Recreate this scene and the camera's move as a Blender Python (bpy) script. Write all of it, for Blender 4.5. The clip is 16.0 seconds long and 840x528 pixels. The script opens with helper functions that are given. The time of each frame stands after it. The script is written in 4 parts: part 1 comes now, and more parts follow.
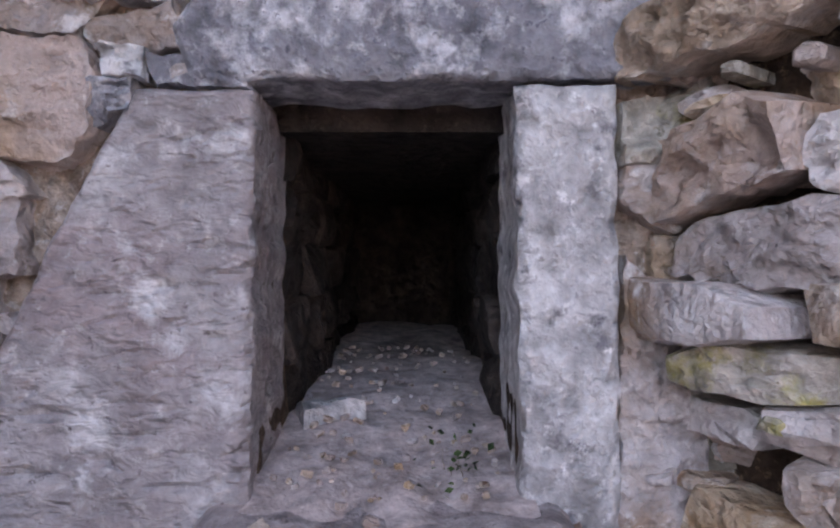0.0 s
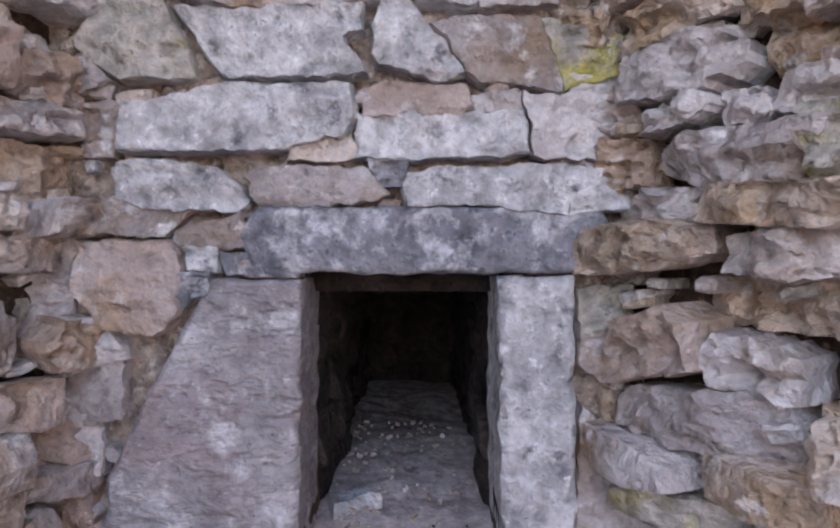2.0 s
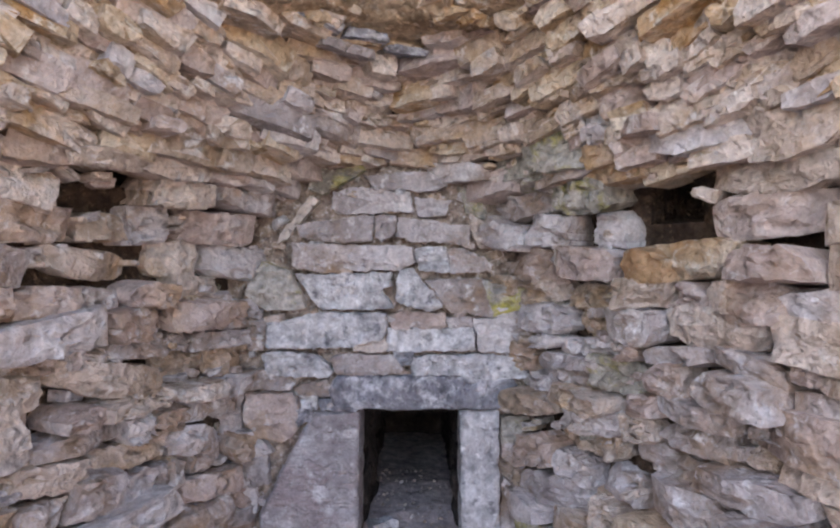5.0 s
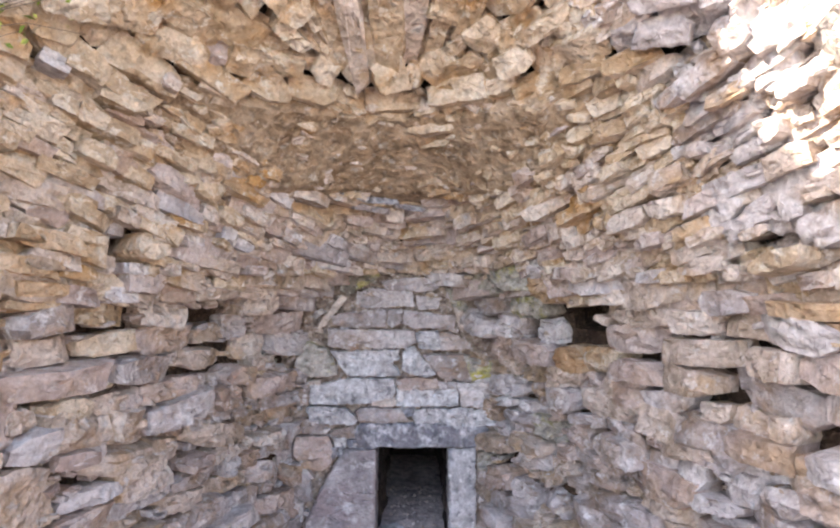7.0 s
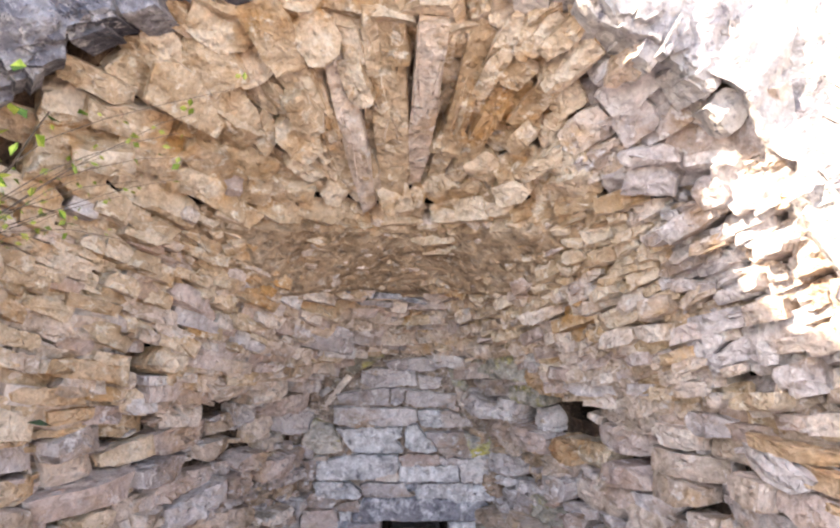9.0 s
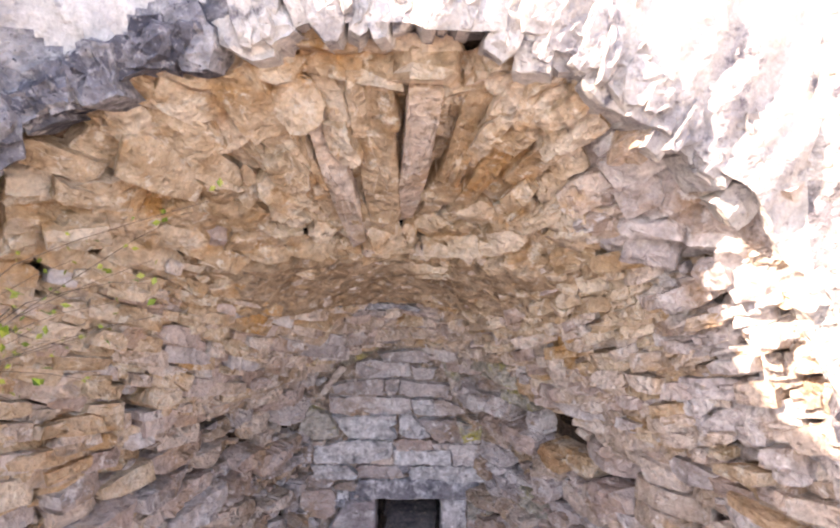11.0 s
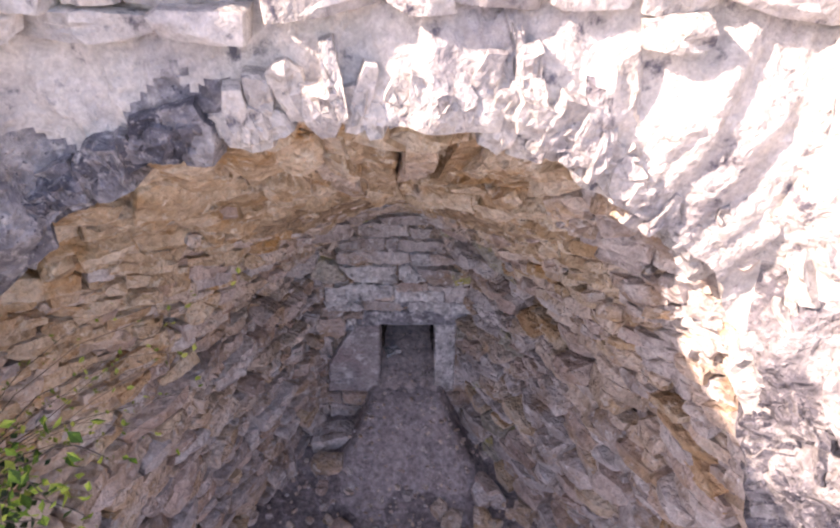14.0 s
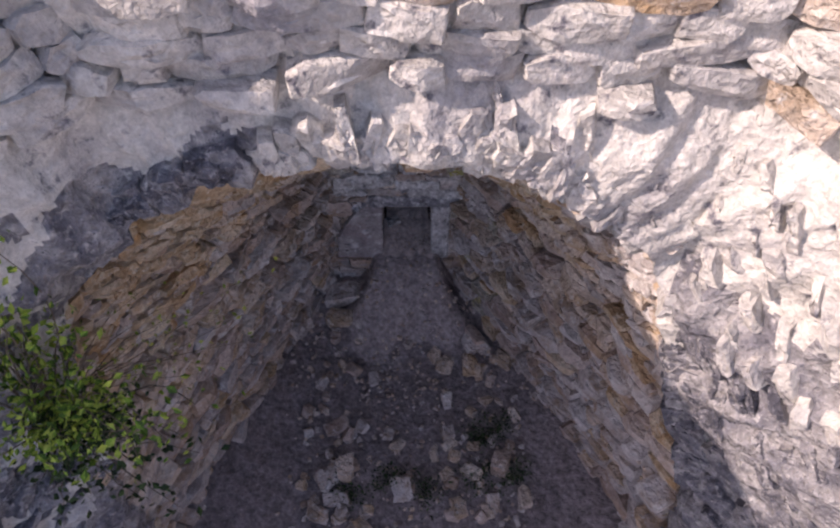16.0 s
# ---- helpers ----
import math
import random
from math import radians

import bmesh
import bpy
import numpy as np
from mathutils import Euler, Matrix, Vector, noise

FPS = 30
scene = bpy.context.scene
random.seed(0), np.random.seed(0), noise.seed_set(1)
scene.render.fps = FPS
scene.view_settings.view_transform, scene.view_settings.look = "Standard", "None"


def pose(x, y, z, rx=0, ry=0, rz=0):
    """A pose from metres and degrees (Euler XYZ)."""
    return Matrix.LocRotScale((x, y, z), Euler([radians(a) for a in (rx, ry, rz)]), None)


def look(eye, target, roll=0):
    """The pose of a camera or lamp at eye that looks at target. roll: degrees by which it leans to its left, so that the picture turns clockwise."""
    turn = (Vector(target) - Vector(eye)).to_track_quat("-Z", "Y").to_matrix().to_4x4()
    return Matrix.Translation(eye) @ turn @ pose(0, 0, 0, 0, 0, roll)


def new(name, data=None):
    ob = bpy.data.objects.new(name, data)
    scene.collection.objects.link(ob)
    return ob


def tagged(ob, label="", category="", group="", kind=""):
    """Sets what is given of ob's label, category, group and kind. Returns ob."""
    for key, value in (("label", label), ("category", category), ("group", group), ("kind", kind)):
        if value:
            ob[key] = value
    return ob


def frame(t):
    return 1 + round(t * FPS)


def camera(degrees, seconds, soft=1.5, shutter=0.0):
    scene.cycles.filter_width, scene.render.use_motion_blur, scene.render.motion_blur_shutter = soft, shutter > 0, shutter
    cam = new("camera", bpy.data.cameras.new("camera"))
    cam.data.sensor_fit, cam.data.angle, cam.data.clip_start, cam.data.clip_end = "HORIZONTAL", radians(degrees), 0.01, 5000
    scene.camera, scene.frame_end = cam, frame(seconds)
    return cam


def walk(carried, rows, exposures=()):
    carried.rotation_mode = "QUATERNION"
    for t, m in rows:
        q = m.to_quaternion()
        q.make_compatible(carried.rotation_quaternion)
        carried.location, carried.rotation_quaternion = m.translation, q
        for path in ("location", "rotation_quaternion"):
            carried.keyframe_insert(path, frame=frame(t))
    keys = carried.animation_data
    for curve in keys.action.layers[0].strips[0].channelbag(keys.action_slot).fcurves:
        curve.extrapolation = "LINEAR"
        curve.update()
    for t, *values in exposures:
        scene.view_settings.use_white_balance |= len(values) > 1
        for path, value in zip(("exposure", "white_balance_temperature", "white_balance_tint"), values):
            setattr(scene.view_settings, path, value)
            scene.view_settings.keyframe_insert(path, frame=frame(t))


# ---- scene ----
cam = camera(65.2, 16.0, soft=2.3)
METRES, EYE, TILT, LEAN, TURN = 11.0, 1.2, 0.0, 0.0, 0.0
ROWS = [
    (0.0, 0.0, 0.0, 0.0, 0.0, 0.0, -0.0),
    (0.5, -0.0007, -0.0086, 0.006, 0.08, 0.01, -0.03),
    (1.0, -0.0008, -0.02, 0.0228, 0.01, -0.2, -0.03),
    (1.5, -0.0006, -0.0355, 0.0347, -0.07, -0.21, -0.06),
    (2.0, -0.0018, -0.053, 0.0492, 0.07, -0.21, -0.08),
    (2.5, -0.0036, -0.0759, 0.0659, -0.09, -0.49, -0.08),
    (3.0, -0.0039, -0.1045, 0.0786, -0.04, -0.35, -0.11),
    (3.5, -0.0025, -0.1373, 0.0914, 0.18, -0.26, -0.09),
    (4.0, -0.002, -0.1734, 0.1059, 0.19, -0.19, -0.14),
    (4.5, -0.0008, -0.2126, 0.1219, 0.22, -0.1, -0.11),
    (7.0, -0.0016, -0.4278, 0.2093, 0.03, 0.1, -0.14),
    (7.5, -0.0034, -0.4445, 0.2263, 0.05, 0.13, -0.15),
    (8.0, -0.005, -0.452, 0.2434, 0.06, 0.16, -0.16),
    (8.5, -0.006, -0.455, 0.2611, -0.03, 0.17, -0.19),
    (9.0, -0.004, -0.4531, 0.2845, 0.02, 0.16, -0.21),
    (9.5, -0.0024, -0.4484, 0.3101, -0.03, -0.52, -0.21),
    (12.0, 0.0005, -0.4218, 0.448, -0.14, -19.73, -0.41),
    (12.5, 0.0007, -0.4151, 0.4795, -0.16, -24.34, -0.44),
    (13.0, 0.0004, -0.4093, 0.5086, -0.15, -28.93, -0.47),
    (13.5, 0.0003, -0.4039, 0.5399, -0.14, -33.49, -0.51),
    (14.0, 0.0001, -0.398, 0.5735, -0.13, -38.03, -0.54),
    (14.5, -0.0, -0.3922, 0.6097, -0.12, -42.52, -0.56),
    (15.0, 0.0006, -0.3878, 0.6458, -0.12, -46.97, -0.57),
    (15.5, 0.0007, -0.3844, 0.6812, -0.16, -51.33, -0.59),
    (16.0, 0.0002, -0.3823, 0.7123, -0.19, -55.75, -0.58),
]
EXPOSURES = [(0.0, 2.75, 7500, 22), (4.5, 2.55, 7400, 20), (7.0, 2.72, 7400, 18), (9.5, 2.6, 7700, 19), (12.5, 2.13, 8000, 31), (14.5, 1.4, 7400, 32), (16.0, 0.58, 6950, 28)]
walk(cam, [(t, pose(0, 0, EYE, TILT, LEAN, TURN) @ pose(METRES * x, METRES * y, METRES * z, 90 + pitch, roll, yaw)) for t, x, y, z, yaw, pitch, roll in ROWS], EXPOSURES)

# ---- light: clear sky, high sun from the left and a little behind the camera ----
SUN_DIR = Vector((-0.77, -0.15, 0.60)).normalized()
world = bpy.data.worlds.new("sky")
scene.world = world
world.use_nodes = True
sky = world.node_tree.nodes.new("ShaderNodeTexSky")
sky.sky_type, sky.sun_disc = "NISHITA", False
sky.sun_elevation = math.asin(SUN_DIR.z)
sky.sun_rotation = math.atan2(SUN_DIR.x, SUN_DIR.y)
sky.dust_density, sky.air_density = 1.5, 1.0
back = world.node_tree.nodes["Background"]
back.inputs["Strength"].default_value = 0.15
world.node_tree.links.new(sky.outputs[0], back.inputs[0])
lamp = bpy.data.lights.new("sun", "SUN")
lamp.energy, lamp.angle, lamp.color = 3.2, radians(0.6), (1.0, 0.93, 0.82)
sun = new("sun", lamp)
sun.matrix_world = look(SUN_DIR * 40, (0, 0, 0))

# ---- materials ----


def material(name, colours, rough=0.9, scale=3.0, spread=0.35, bump=0.5, specks=None, speck_at=0.62, speck_scale=9.0, stain=None, stain_at=0.58, stain_scale=1.6, tooled=False, pitted=True, calm=False):
    """Mineral surface: colours blended by noise, a tone for each piece, patches of lichen or lime, fine relief."""
    m = bpy.data.materials.new(name)
    m.use_nodes = True
    nt = m.node_tree
    bsdf = nt.nodes["Principled BSDF"]
    bsdf.inputs["Roughness"].default_value = rough
    bsdf.inputs["Specular IOR Level"].default_value = 0.25

    def node(kind, **values):
        n = nt.nodes.new(kind)
        for key, value in values.items():
            n.inputs[key].default_value = value
        return n

    link = nt.links.new
    geo = nt.nodes.new("ShaderNodeNewGeometry")
    info = nt.nodes.new("ShaderNodeObjectInfo")
    rnd = nt.nodes.new("ShaderNodeMath")
    rnd.operation = "ADD"
    link(geo.outputs["Random Per Island"], rnd.inputs[0])
    link(info.outputs["Random"], rnd.inputs[1])
    one = nt.nodes.new("ShaderNodeMath")
    one.operation = "FRACT"
    link(rnd.outputs[0], one.inputs[0])

    def noise_at(s, detail=6.0, roughness=0.6, distort=0.0):
        n = node("ShaderNodeTexNoise", Scale=s, Detail=detail, Roughness=roughness, Distortion=distort)
        link(geo.outputs["Position"], n.inputs["Vector"])
        return n

    big = noise_at(scale, 6.0, 0.6, 0.1)
    mix = nt.nodes.new("ShaderNodeMath")
    mix.operation = "MULTIPLY_ADD"
    link(one.outputs[0], mix.inputs[0])
    mix.inputs[1].default_value = spread
    link(big.outputs["Fac"], mix.inputs[2])
    off = nt.nodes.new("ShaderNodeMath")
    off.operation = "SUBTRACT"
    link(mix.outputs[0], off.inputs[0])
    off.inputs[1].default_value = spread / 2
    ramp = nt.nodes.new("ShaderNodeValToRGB")
    stops = ramp.color_ramp.elements
    for k, c in enumerate(colours):
        at = 0.28 + 0.44 * k / (len(colours) - 1)
        e = stops[k] if k < 2 else stops.new(at)
        e.position, e.color = at, (*c, 1)
    link(off.outputs[0], ramp.inputs[0])
    colour = ramp.outputs[0]

    def patch(base, tint, at, s, soft=0.07, detail=8.0):
        n = noise_at(s, 7.0, 0.64, 0.15)
        r = nt.nodes.new("ShaderNodeMapRange")
        r.inputs["From Min"].default_value, r.inputs["From Max"].default_value = at - soft, at + soft
        link(n.outputs["Fac"], r.inputs["Value"])
        x = nt.nodes.new("ShaderNodeMix")
        x.data_type = "RGBA"
        link(r.outputs[0], x.inputs["Factor"])
        link(base, x.inputs["A"])
        x.inputs["B"].default_value = (*tint, 1)
        return x.outputs["Result"]

    if stain:
        colour = patch(colour, stain, stain_at, stain_scale, 0.10)
    if specks:
        colour = patch(colour, specks, speck_at, speck_scale, 0.05)
    if pitted:
        colour = patch(colour, colours[0], 0.635, 30.0, 0.03)
        colour = patch(colour, colours[-1], 0.625, 24.0, 0.04)
    fine = noise_at(46.0, 5.0, 0.6)
    shade = nt.nodes.new("ShaderNodeMapRange")
    shade.inputs["From Min"].default_value, shade.inputs["From Max"].default_value = 0.25, 0.75
    shade.inputs["To Min"].default_value, shade.inputs["To Max"].default_value = 0.82, 1.16
    link(fine.outputs["Fac"], shade.inputs["Value"])
    mul = nt.nodes.new("ShaderNodeMix")
    mul.data_type, mul.blend_type = "RGBA", "MULTIPLY"
    mul.inputs["Factor"].default_value = 1.0
    link(colour, mul.inputs["A"])
    link(shade.outputs[0], mul.inputs["B"])
    mid = noise_at(15.0, 4.5, 0.52, 0.1)
    height = mid.outputs["Fac"]
    if tooled:
        stretch = nt.nodes.new("ShaderNodeMapping")
        stretch.inputs["Scale"].default_value = (1.0, 1.0, 1.6)
        link(geo.outputs["Position"], stretch.inputs["Vector"])
        mid = node("ShaderNodeTexNoise", Scale=15.0, Detail=3.0, Roughness=0.5, Distortion=0.5)
        link(stretch.outputs[0], mid.inputs["Vector"])
        height = mid.outputs["Fac"]
        gouge_map = nt.nodes.new("ShaderNodeMapping")
        gouge_map.inputs["Scale"].default_value = (1.0, 1.0, 2.3)
        gouge_map.inputs["Rotation"].default_value = (0.0, 0.12, 0.0)
        link(geo.outputs["Position"], gouge_map.inputs["Vector"])
        gouge = node("ShaderNodeTexNoise", Scale=11.0, Detail=2.0, Roughness=0.5, Distortion=0.25)
        link(gouge_map.outputs[0], gouge.inputs["Vector"])
        cut = nt.nodes.new("ShaderNodeMapRange")
        cut.inputs["From Min"].default_value, cut.inputs["From Max"].default_value = 0.30, 0.48
        cut.inputs["To Min"].default_value, cut.inputs["To Max"].default_value = 0.0, 0.16
        link(gouge.outputs["Fac"], cut.inputs["Value"])
        soft = nt.nodes.new("ShaderNodeMath")
        soft.operation = "MULTIPLY_ADD"
        link(mid.outputs["Fac"], soft.inputs[0])
        soft.inputs[1].default_value = 0.45
        link(cut.outputs[0], soft.inputs[2])
        height = soft.outputs[0]
    # The relief noise also darkens the colour in its hollows.
    hollow_tone = nt.nodes.new("ShaderNodeMapRange")
    hollow_tone.inputs["From Min"].default_value, hollow_tone.inputs["From Max"].default_value = 0.32, 0.62
    hollow_tone.inputs["To Min"].default_value, hollow_tone.inputs["To Max"].default_value = (0.80, 1.05) if calm else (0.60, 1.12)
    link(mid.outputs["Fac"], hollow_tone.inputs["Value"])
    mul2 = nt.nodes.new("ShaderNodeMix")
    mul2.data_type, mul2.blend_type = "RGBA", "MULTIPLY"
    mul2.inputs["Factor"].default_value = 1.0
    link(mul.outputs["Result"], mul2.inputs["A"])
    link(hollow_tone.outputs[0], mul2.inputs["B"])
    link(mul2.outputs["Result"], bsdf.inputs["Base Color"])
    b1 = node("ShaderNodeBump", Strength=min(1.0, bump * 1.6), Distance=0.08)
    link(height, b1.inputs["Height"])
    b2 = node("ShaderNodeBump", Strength=bump * 0.4, Distance=0.012)
    link(fine.outputs["Fac"], b2.inputs["Height"])
    link(b1.outputs[0], b2.inputs["Normal"])
    link(b2.outputs[0], bsdf.inputs["Normal"])
    return m


OCHRE = material("ochre_limestone", [(0.41, 0.28, 0.165), (0.61, 0.475, 0.335), (0.74, 0.63, 0.50)], specks=(0.72, 0.64, 0.52), speck_at=0.60, stain=(0.50, 0.28, 0.11), stain_at=0.61, stain_scale=2.2, pitted=False, calm=True, bump=0.7)
BUFF = material("buff_limestone", [(0.42, 0.325, 0.245), (0.63, 0.52, 0.435), (0.76, 0.67, 0.59)], specks=(0.70, 0.65, 0.60), speck_at=0.62, stain=(0.52, 0.34, 0.18), stain_at=0.61, stain_scale=2.0, pitted=False, calm=True, bump=0.65)
GREY = material("grey_limestone", [(0.35, 0.305, 0.29), (0.55, 0.50, 0.48), (0.70, 0.655, 0.63)], specks=(0.70, 0.67, 0.65), speck_at=0.61, stain=(0.36, 0.25, 0.17), stain_at=0.585, stain_scale=2.4, pitted=False, calm=True)
TOOLED = material("tooled_grey_slab", [(0.24, 0.21, 0.213), (0.38, 0.35, 0.352), (0.54, 0.515, 0.51)], spread=0.0, specks=(0.66, 0.65, 0.65), speck_at=0.60, speck_scale=5.0, stain=(0.37, 0.30, 0.30), stain_at=0.56, stain_scale=2.2, tooled=True, bump=0.5, calm=True)
LIMED = material("limewashed_stone", [(0.38, 0.37, 0.37), (0.63, 0.62, 0.615), (0.84, 0.83, 0.82)], spread=0.08, specks=(0.22, 0.215, 0.23), speck_at=0.625, speck_scale=9.0)
BLUE = material("blue_grey_stone", [(0.14, 0.14, 0.165), (0.28, 0.28, 0.305), (0.47, 0.465, 0.475)], spread=0.08, specks=(0.62, 0.62, 0.64), speck_at=0.55, speck_scale=7.0)
MOSSY = material("lichen_grown_stone", [(0.26, 0.235, 0.19), (0.43, 0.40, 0.34), (0.57, 0.53, 0.47)], specks=(0.41, 0.37, 0.15), speck_at=0.585, speck_scale=4.5)
ROSE = material("pinkish_stone", [(0.34, 0.25, 0.21), (0.52, 0.42, 0.37), (0.65, 0.56, 0.51)], specks=(0.66, 0.60, 0.56), speck_at=0.62, stain=(0.46, 0.32, 0.21), pitted=False, calm=True)
RUST = material("rust_stained_stone", [(0.36, 0.20, 0.10), (0.53, 0.35, 0.20), (0.65, 0.49, 0.34)], specks=(0.66, 0.55, 0.42), speck_at=0.61, bump=0.7, pitted=False, calm=True)
YELLOW = material("yellow_lichen_stone", [(0.30, 0.275, 0.24), (0.48, 0.45, 0.40), (0.62, 0.58, 0.52)], specks=(0.47, 0.42, 0.13), speck_at=0.50, speck_scale=3.0)
CORE = material("earth_mortar", [(0.05, 0.032, 0.022), (0.12, 0.08, 0.055), (0.22, 0.155, 0.105)], scale=5.0, bump=0.8)
EARTH = material("ochre_earth_plaster", [(0.26, 0.17, 0.10), (0.44, 0.32, 0.21), (0.56, 0.44, 0.32)], scale=4.0, bump=0.9, specks=(0.58, 0.50, 0.41), speck_at=0.62, speck_scale=10.0)
MORTAR = material("tan_mortar", [(0.18, 0.13, 0.10), (0.38, 0.30, 0.24), (0.56, 0.48, 0.42)], scale=7.0, bump=0.9, specks=(0.60, 0.55, 0.51), speck_at=0.6, speck_scale=22.0)
PALE = material("weathered_rock_face", [(0.45, 0.425, 0.40), (0.62, 0.59, 0.55), (0.76, 0.715, 0.66)], specks=(0.16, 0.155, 0.18), speck_at=0.63, speck_scale=7.0, stain=(0.30, 0.29, 0.31), stain_at=0.585, stain_scale=1.5, bump=0.42, pitted=False, calm=True)
# Lichen colour, also laid where the wings should stand in shade.
LICHEN_SHADE = material("lichen_shade_rock", [(0.08, 0.08, 0.10), (0.20, 0.195, 0.22), (0.42, 0.40, 0.40)], specks=(0.52, 0.50, 0.49), speck_at=0.615, speck_scale=8.0, bump=0.9)
# Near-black stone: the shade deep in the passage is put into its colour.
SHADE_STONE = material("shade_dark_stone", [(0.02, 0.016, 0.014), (0.05, 0.04, 0.034), (0.09, 0.07, 0.06)], scale=5.0)
SOIL = material("dusty_soil", [(0.15, 0.125, 0.125), (0.26, 0.222, 0.222), (0.36, 0.315, 0.315)], scale=6.0, bump=0.4)
TRODDEN = material("trodden_earth", [(0.17, 0.145, 0.143), (0.285, 0.245, 0.243), (0.40, 0.35, 0.345)], scale=6.0, bump=0.3, specks=(0.50, 0.45, 0.44), speck_at=0.63, speck_scale=26.0)
DUST = material("pale_trodden_earth", [(0.40, 0.335, 0.315), (0.57, 0.485, 0.46), (0.68, 0.60, 0.575)], scale=9.0, bump=0.2, specks=(0.60, 0.55, 0.53), speck_at=0.62, speck_scale=40.0)
LEAF = material("leaf_green", [(0.05, 0.11, 0.014), (0.20, 0.33, 0.035), (0.40, 0.48, 0.08)], rough=0.6, scale=20.0, spread=0.7, bump=0.1, pitted=False)
LEAF_YELLOW = material("yellow_green_leaf", [(0.16, 0.22, 0.03), (0.30, 0.36, 0.06), (0.44, 0.44, 0.10)], rough=0.6, scale=20.0, spread=0.7, bump=0.1, pitted=False)
# The weeds' own dark green; on the wall shrub it stands for shade.
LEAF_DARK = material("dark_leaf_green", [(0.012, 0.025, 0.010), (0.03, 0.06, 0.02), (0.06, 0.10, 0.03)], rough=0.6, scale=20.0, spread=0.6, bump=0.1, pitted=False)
TWIG = material("twig_bark", [(0.12, 0.10, 0.08), (0.24, 0.19, 0.15)], scale=20.0)

# ---- helpers of this scene ----
rng = random.Random(7)


def mesh_of(name, bm, mat, smooth=35):
    me = bpy.data.meshes.new(name)
    bm.normal_update()
    bm.to_mesh(me)
    bm.free()
    for p in me.polygons:
        p.use_smooth = True
    me.set_sharp_from_angle(angle=radians(smooth))
    for m in (mat if isinstance(mat, (list, tuple)) else [mat]):
        me.materials.append(m)
    return me


def part(name, bm, mat, parent, label="", smooth=24):
    ob = new(name, mesh_of(name, bm, mat, smooth))
    ob.parent = parent
    if label:
        ob["label"] = label
    return ob


def outline(w, h, n, jag, r):
    """Broken slab of about n points, w by h, round the origin: four uneven corners, some of them snapped off."""
    corners = [(sx * w / 2 * (1 + r.uniform(-0.24, 0.12)), sz * h / 2 * (1 + r.uniform(-0.26, 0.14))) for sx, sz in ((-1, -1), (1, -1), (1, 1), (-1, 1))]
    cut = []
    for k, (x, z) in enumerate(corners):
        if r.random() < 0.55:
            for (qx, qz), most in ((corners[k - 1], 0.40), (corners[(k + 1) % 4], 0.36)):
                f = r.uniform(0.08, most)
                cut.append((x + (qx - x) * f, z + (qz - z) * f))
        else:
            cut.append((x, z))
    sides = list(zip(cut, cut[1:] + cut[:1]))
    total = sum(math.dist(a, b) for a, b in sides)
    pts = []
    for a, b in sides:
        steps = max(1, round(n * math.dist(a, b) / total))
        for k in range(steps):
            f = k / steps
            d = jag * min(w, h) * 0.5
            pts.append((a[0] + (b[0] - a[0]) * f + (r.uniform(-d, d) if k else 0), a[1] + (b[1] - a[1]) * f + (r.uniform(-d, d) if k else 0)))
    return pts


def stone(bm, pts, m, front, back_d, r, rough=0.02, rings=(1.0, 0.95, 0.7, 0.38), bevel=0.35, mat=0, lean=0.12, grain=0.0, facets=4):
    """A rough block whose face has the outline pts in the x-z plane of m; it faces along m's y axis (towards the room)."""
    n = len(pts)
    cx, cz = sum(p[0] for p in pts) / n, sum(p[1] for p in pts) / n
    sx, sz = r.uniform(-lean, lean), r.uniform(-lean, lean)
    size = max(max(p[0] for p in pts) - min(p[0] for p in pts), 0.05)
    o = Vector((r.uniform(0, 90), r.uniform(0, 90), r.uniform(0, 90)))
    tilt = [(r.gauss(0, 0.26), r.gauss(0, 0.26), r.uniform(0.0, 1.0) * rough) for q in range(facets)]
    loops = []
    levels = [(1.0, -back_d)] + [(s, front - (bevel * rough * 3 if k == 0 else 0)) for k, s in enumerate(rings)]
    for k, (s, y) in enumerate(levels):
        ring = []
        for x, z in pts:
            u, w = cx + (x - cx) * s, cz + (z - cz) * s
            yy = y
            if k:
                q = Vector((u, w, 0))
                bed = noise.noise(Vector((u * 1.5 / size, w * 9 / size, 3)) + o)
                yy += sx * (u - cx) + sz * (w - cz) + rough * (1.7 * noise.noise(q * (2.2 / size) + o) + 1.1 * bed + 0.7 * noise.noise(q * (9 / size) + o))
                if facets:
                    yy = min([yy] + [y + c + a * (u - cx) + b * (w - cz) for a, b, c in tilt])
                if grain:
                    yy += grain * (1.3 * noise.noise(Vector((u * 10, w * 21, 1)) + o) + 0.8 * noise.noise(q * 45 + o) + 1.2 * noise.noise(q * 14 + o))
            ring.append(bm.verts.new(m @ Vector((u, yy, w))))
        loops.append(ring)
    tip = bm.verts.new(sum((v.co for v in loops[-1]), Vector()) / n)
    faces = []
    for a, b in zip(loops, loops[1:]):
        for i in range(n):
            faces.append(bm.faces.new((a[i], a[(i + 1) % n], b[(i + 1) % n], b[i])))
    last = loops[-1]
    for i in range(n):
        faces.append(bm.faces.new((last[i], last[(i + 1) % n], tip)))
    for f in faces:
        f.material_index = mat
    return faces


def facing(p, inward):
    """Pose at p whose y axis points along inward, z up."""
    y = Vector((inward[0], inward[1], 0)).normalized()
    x = y.cross(Vector((0, 0, 1)))
    return Matrix(((x.x, y.x, 0, p[0]), (x.y, y.y, 0, p[1]), (0, 0, 1, p[2]), (0, 0, 0, 1)))


def empty(name, label, category, kind="", at=(0, 0, 0), group=""):
    ob = new(name)
    ob.location = at
    return tagged(ob, label, category, group, kind)


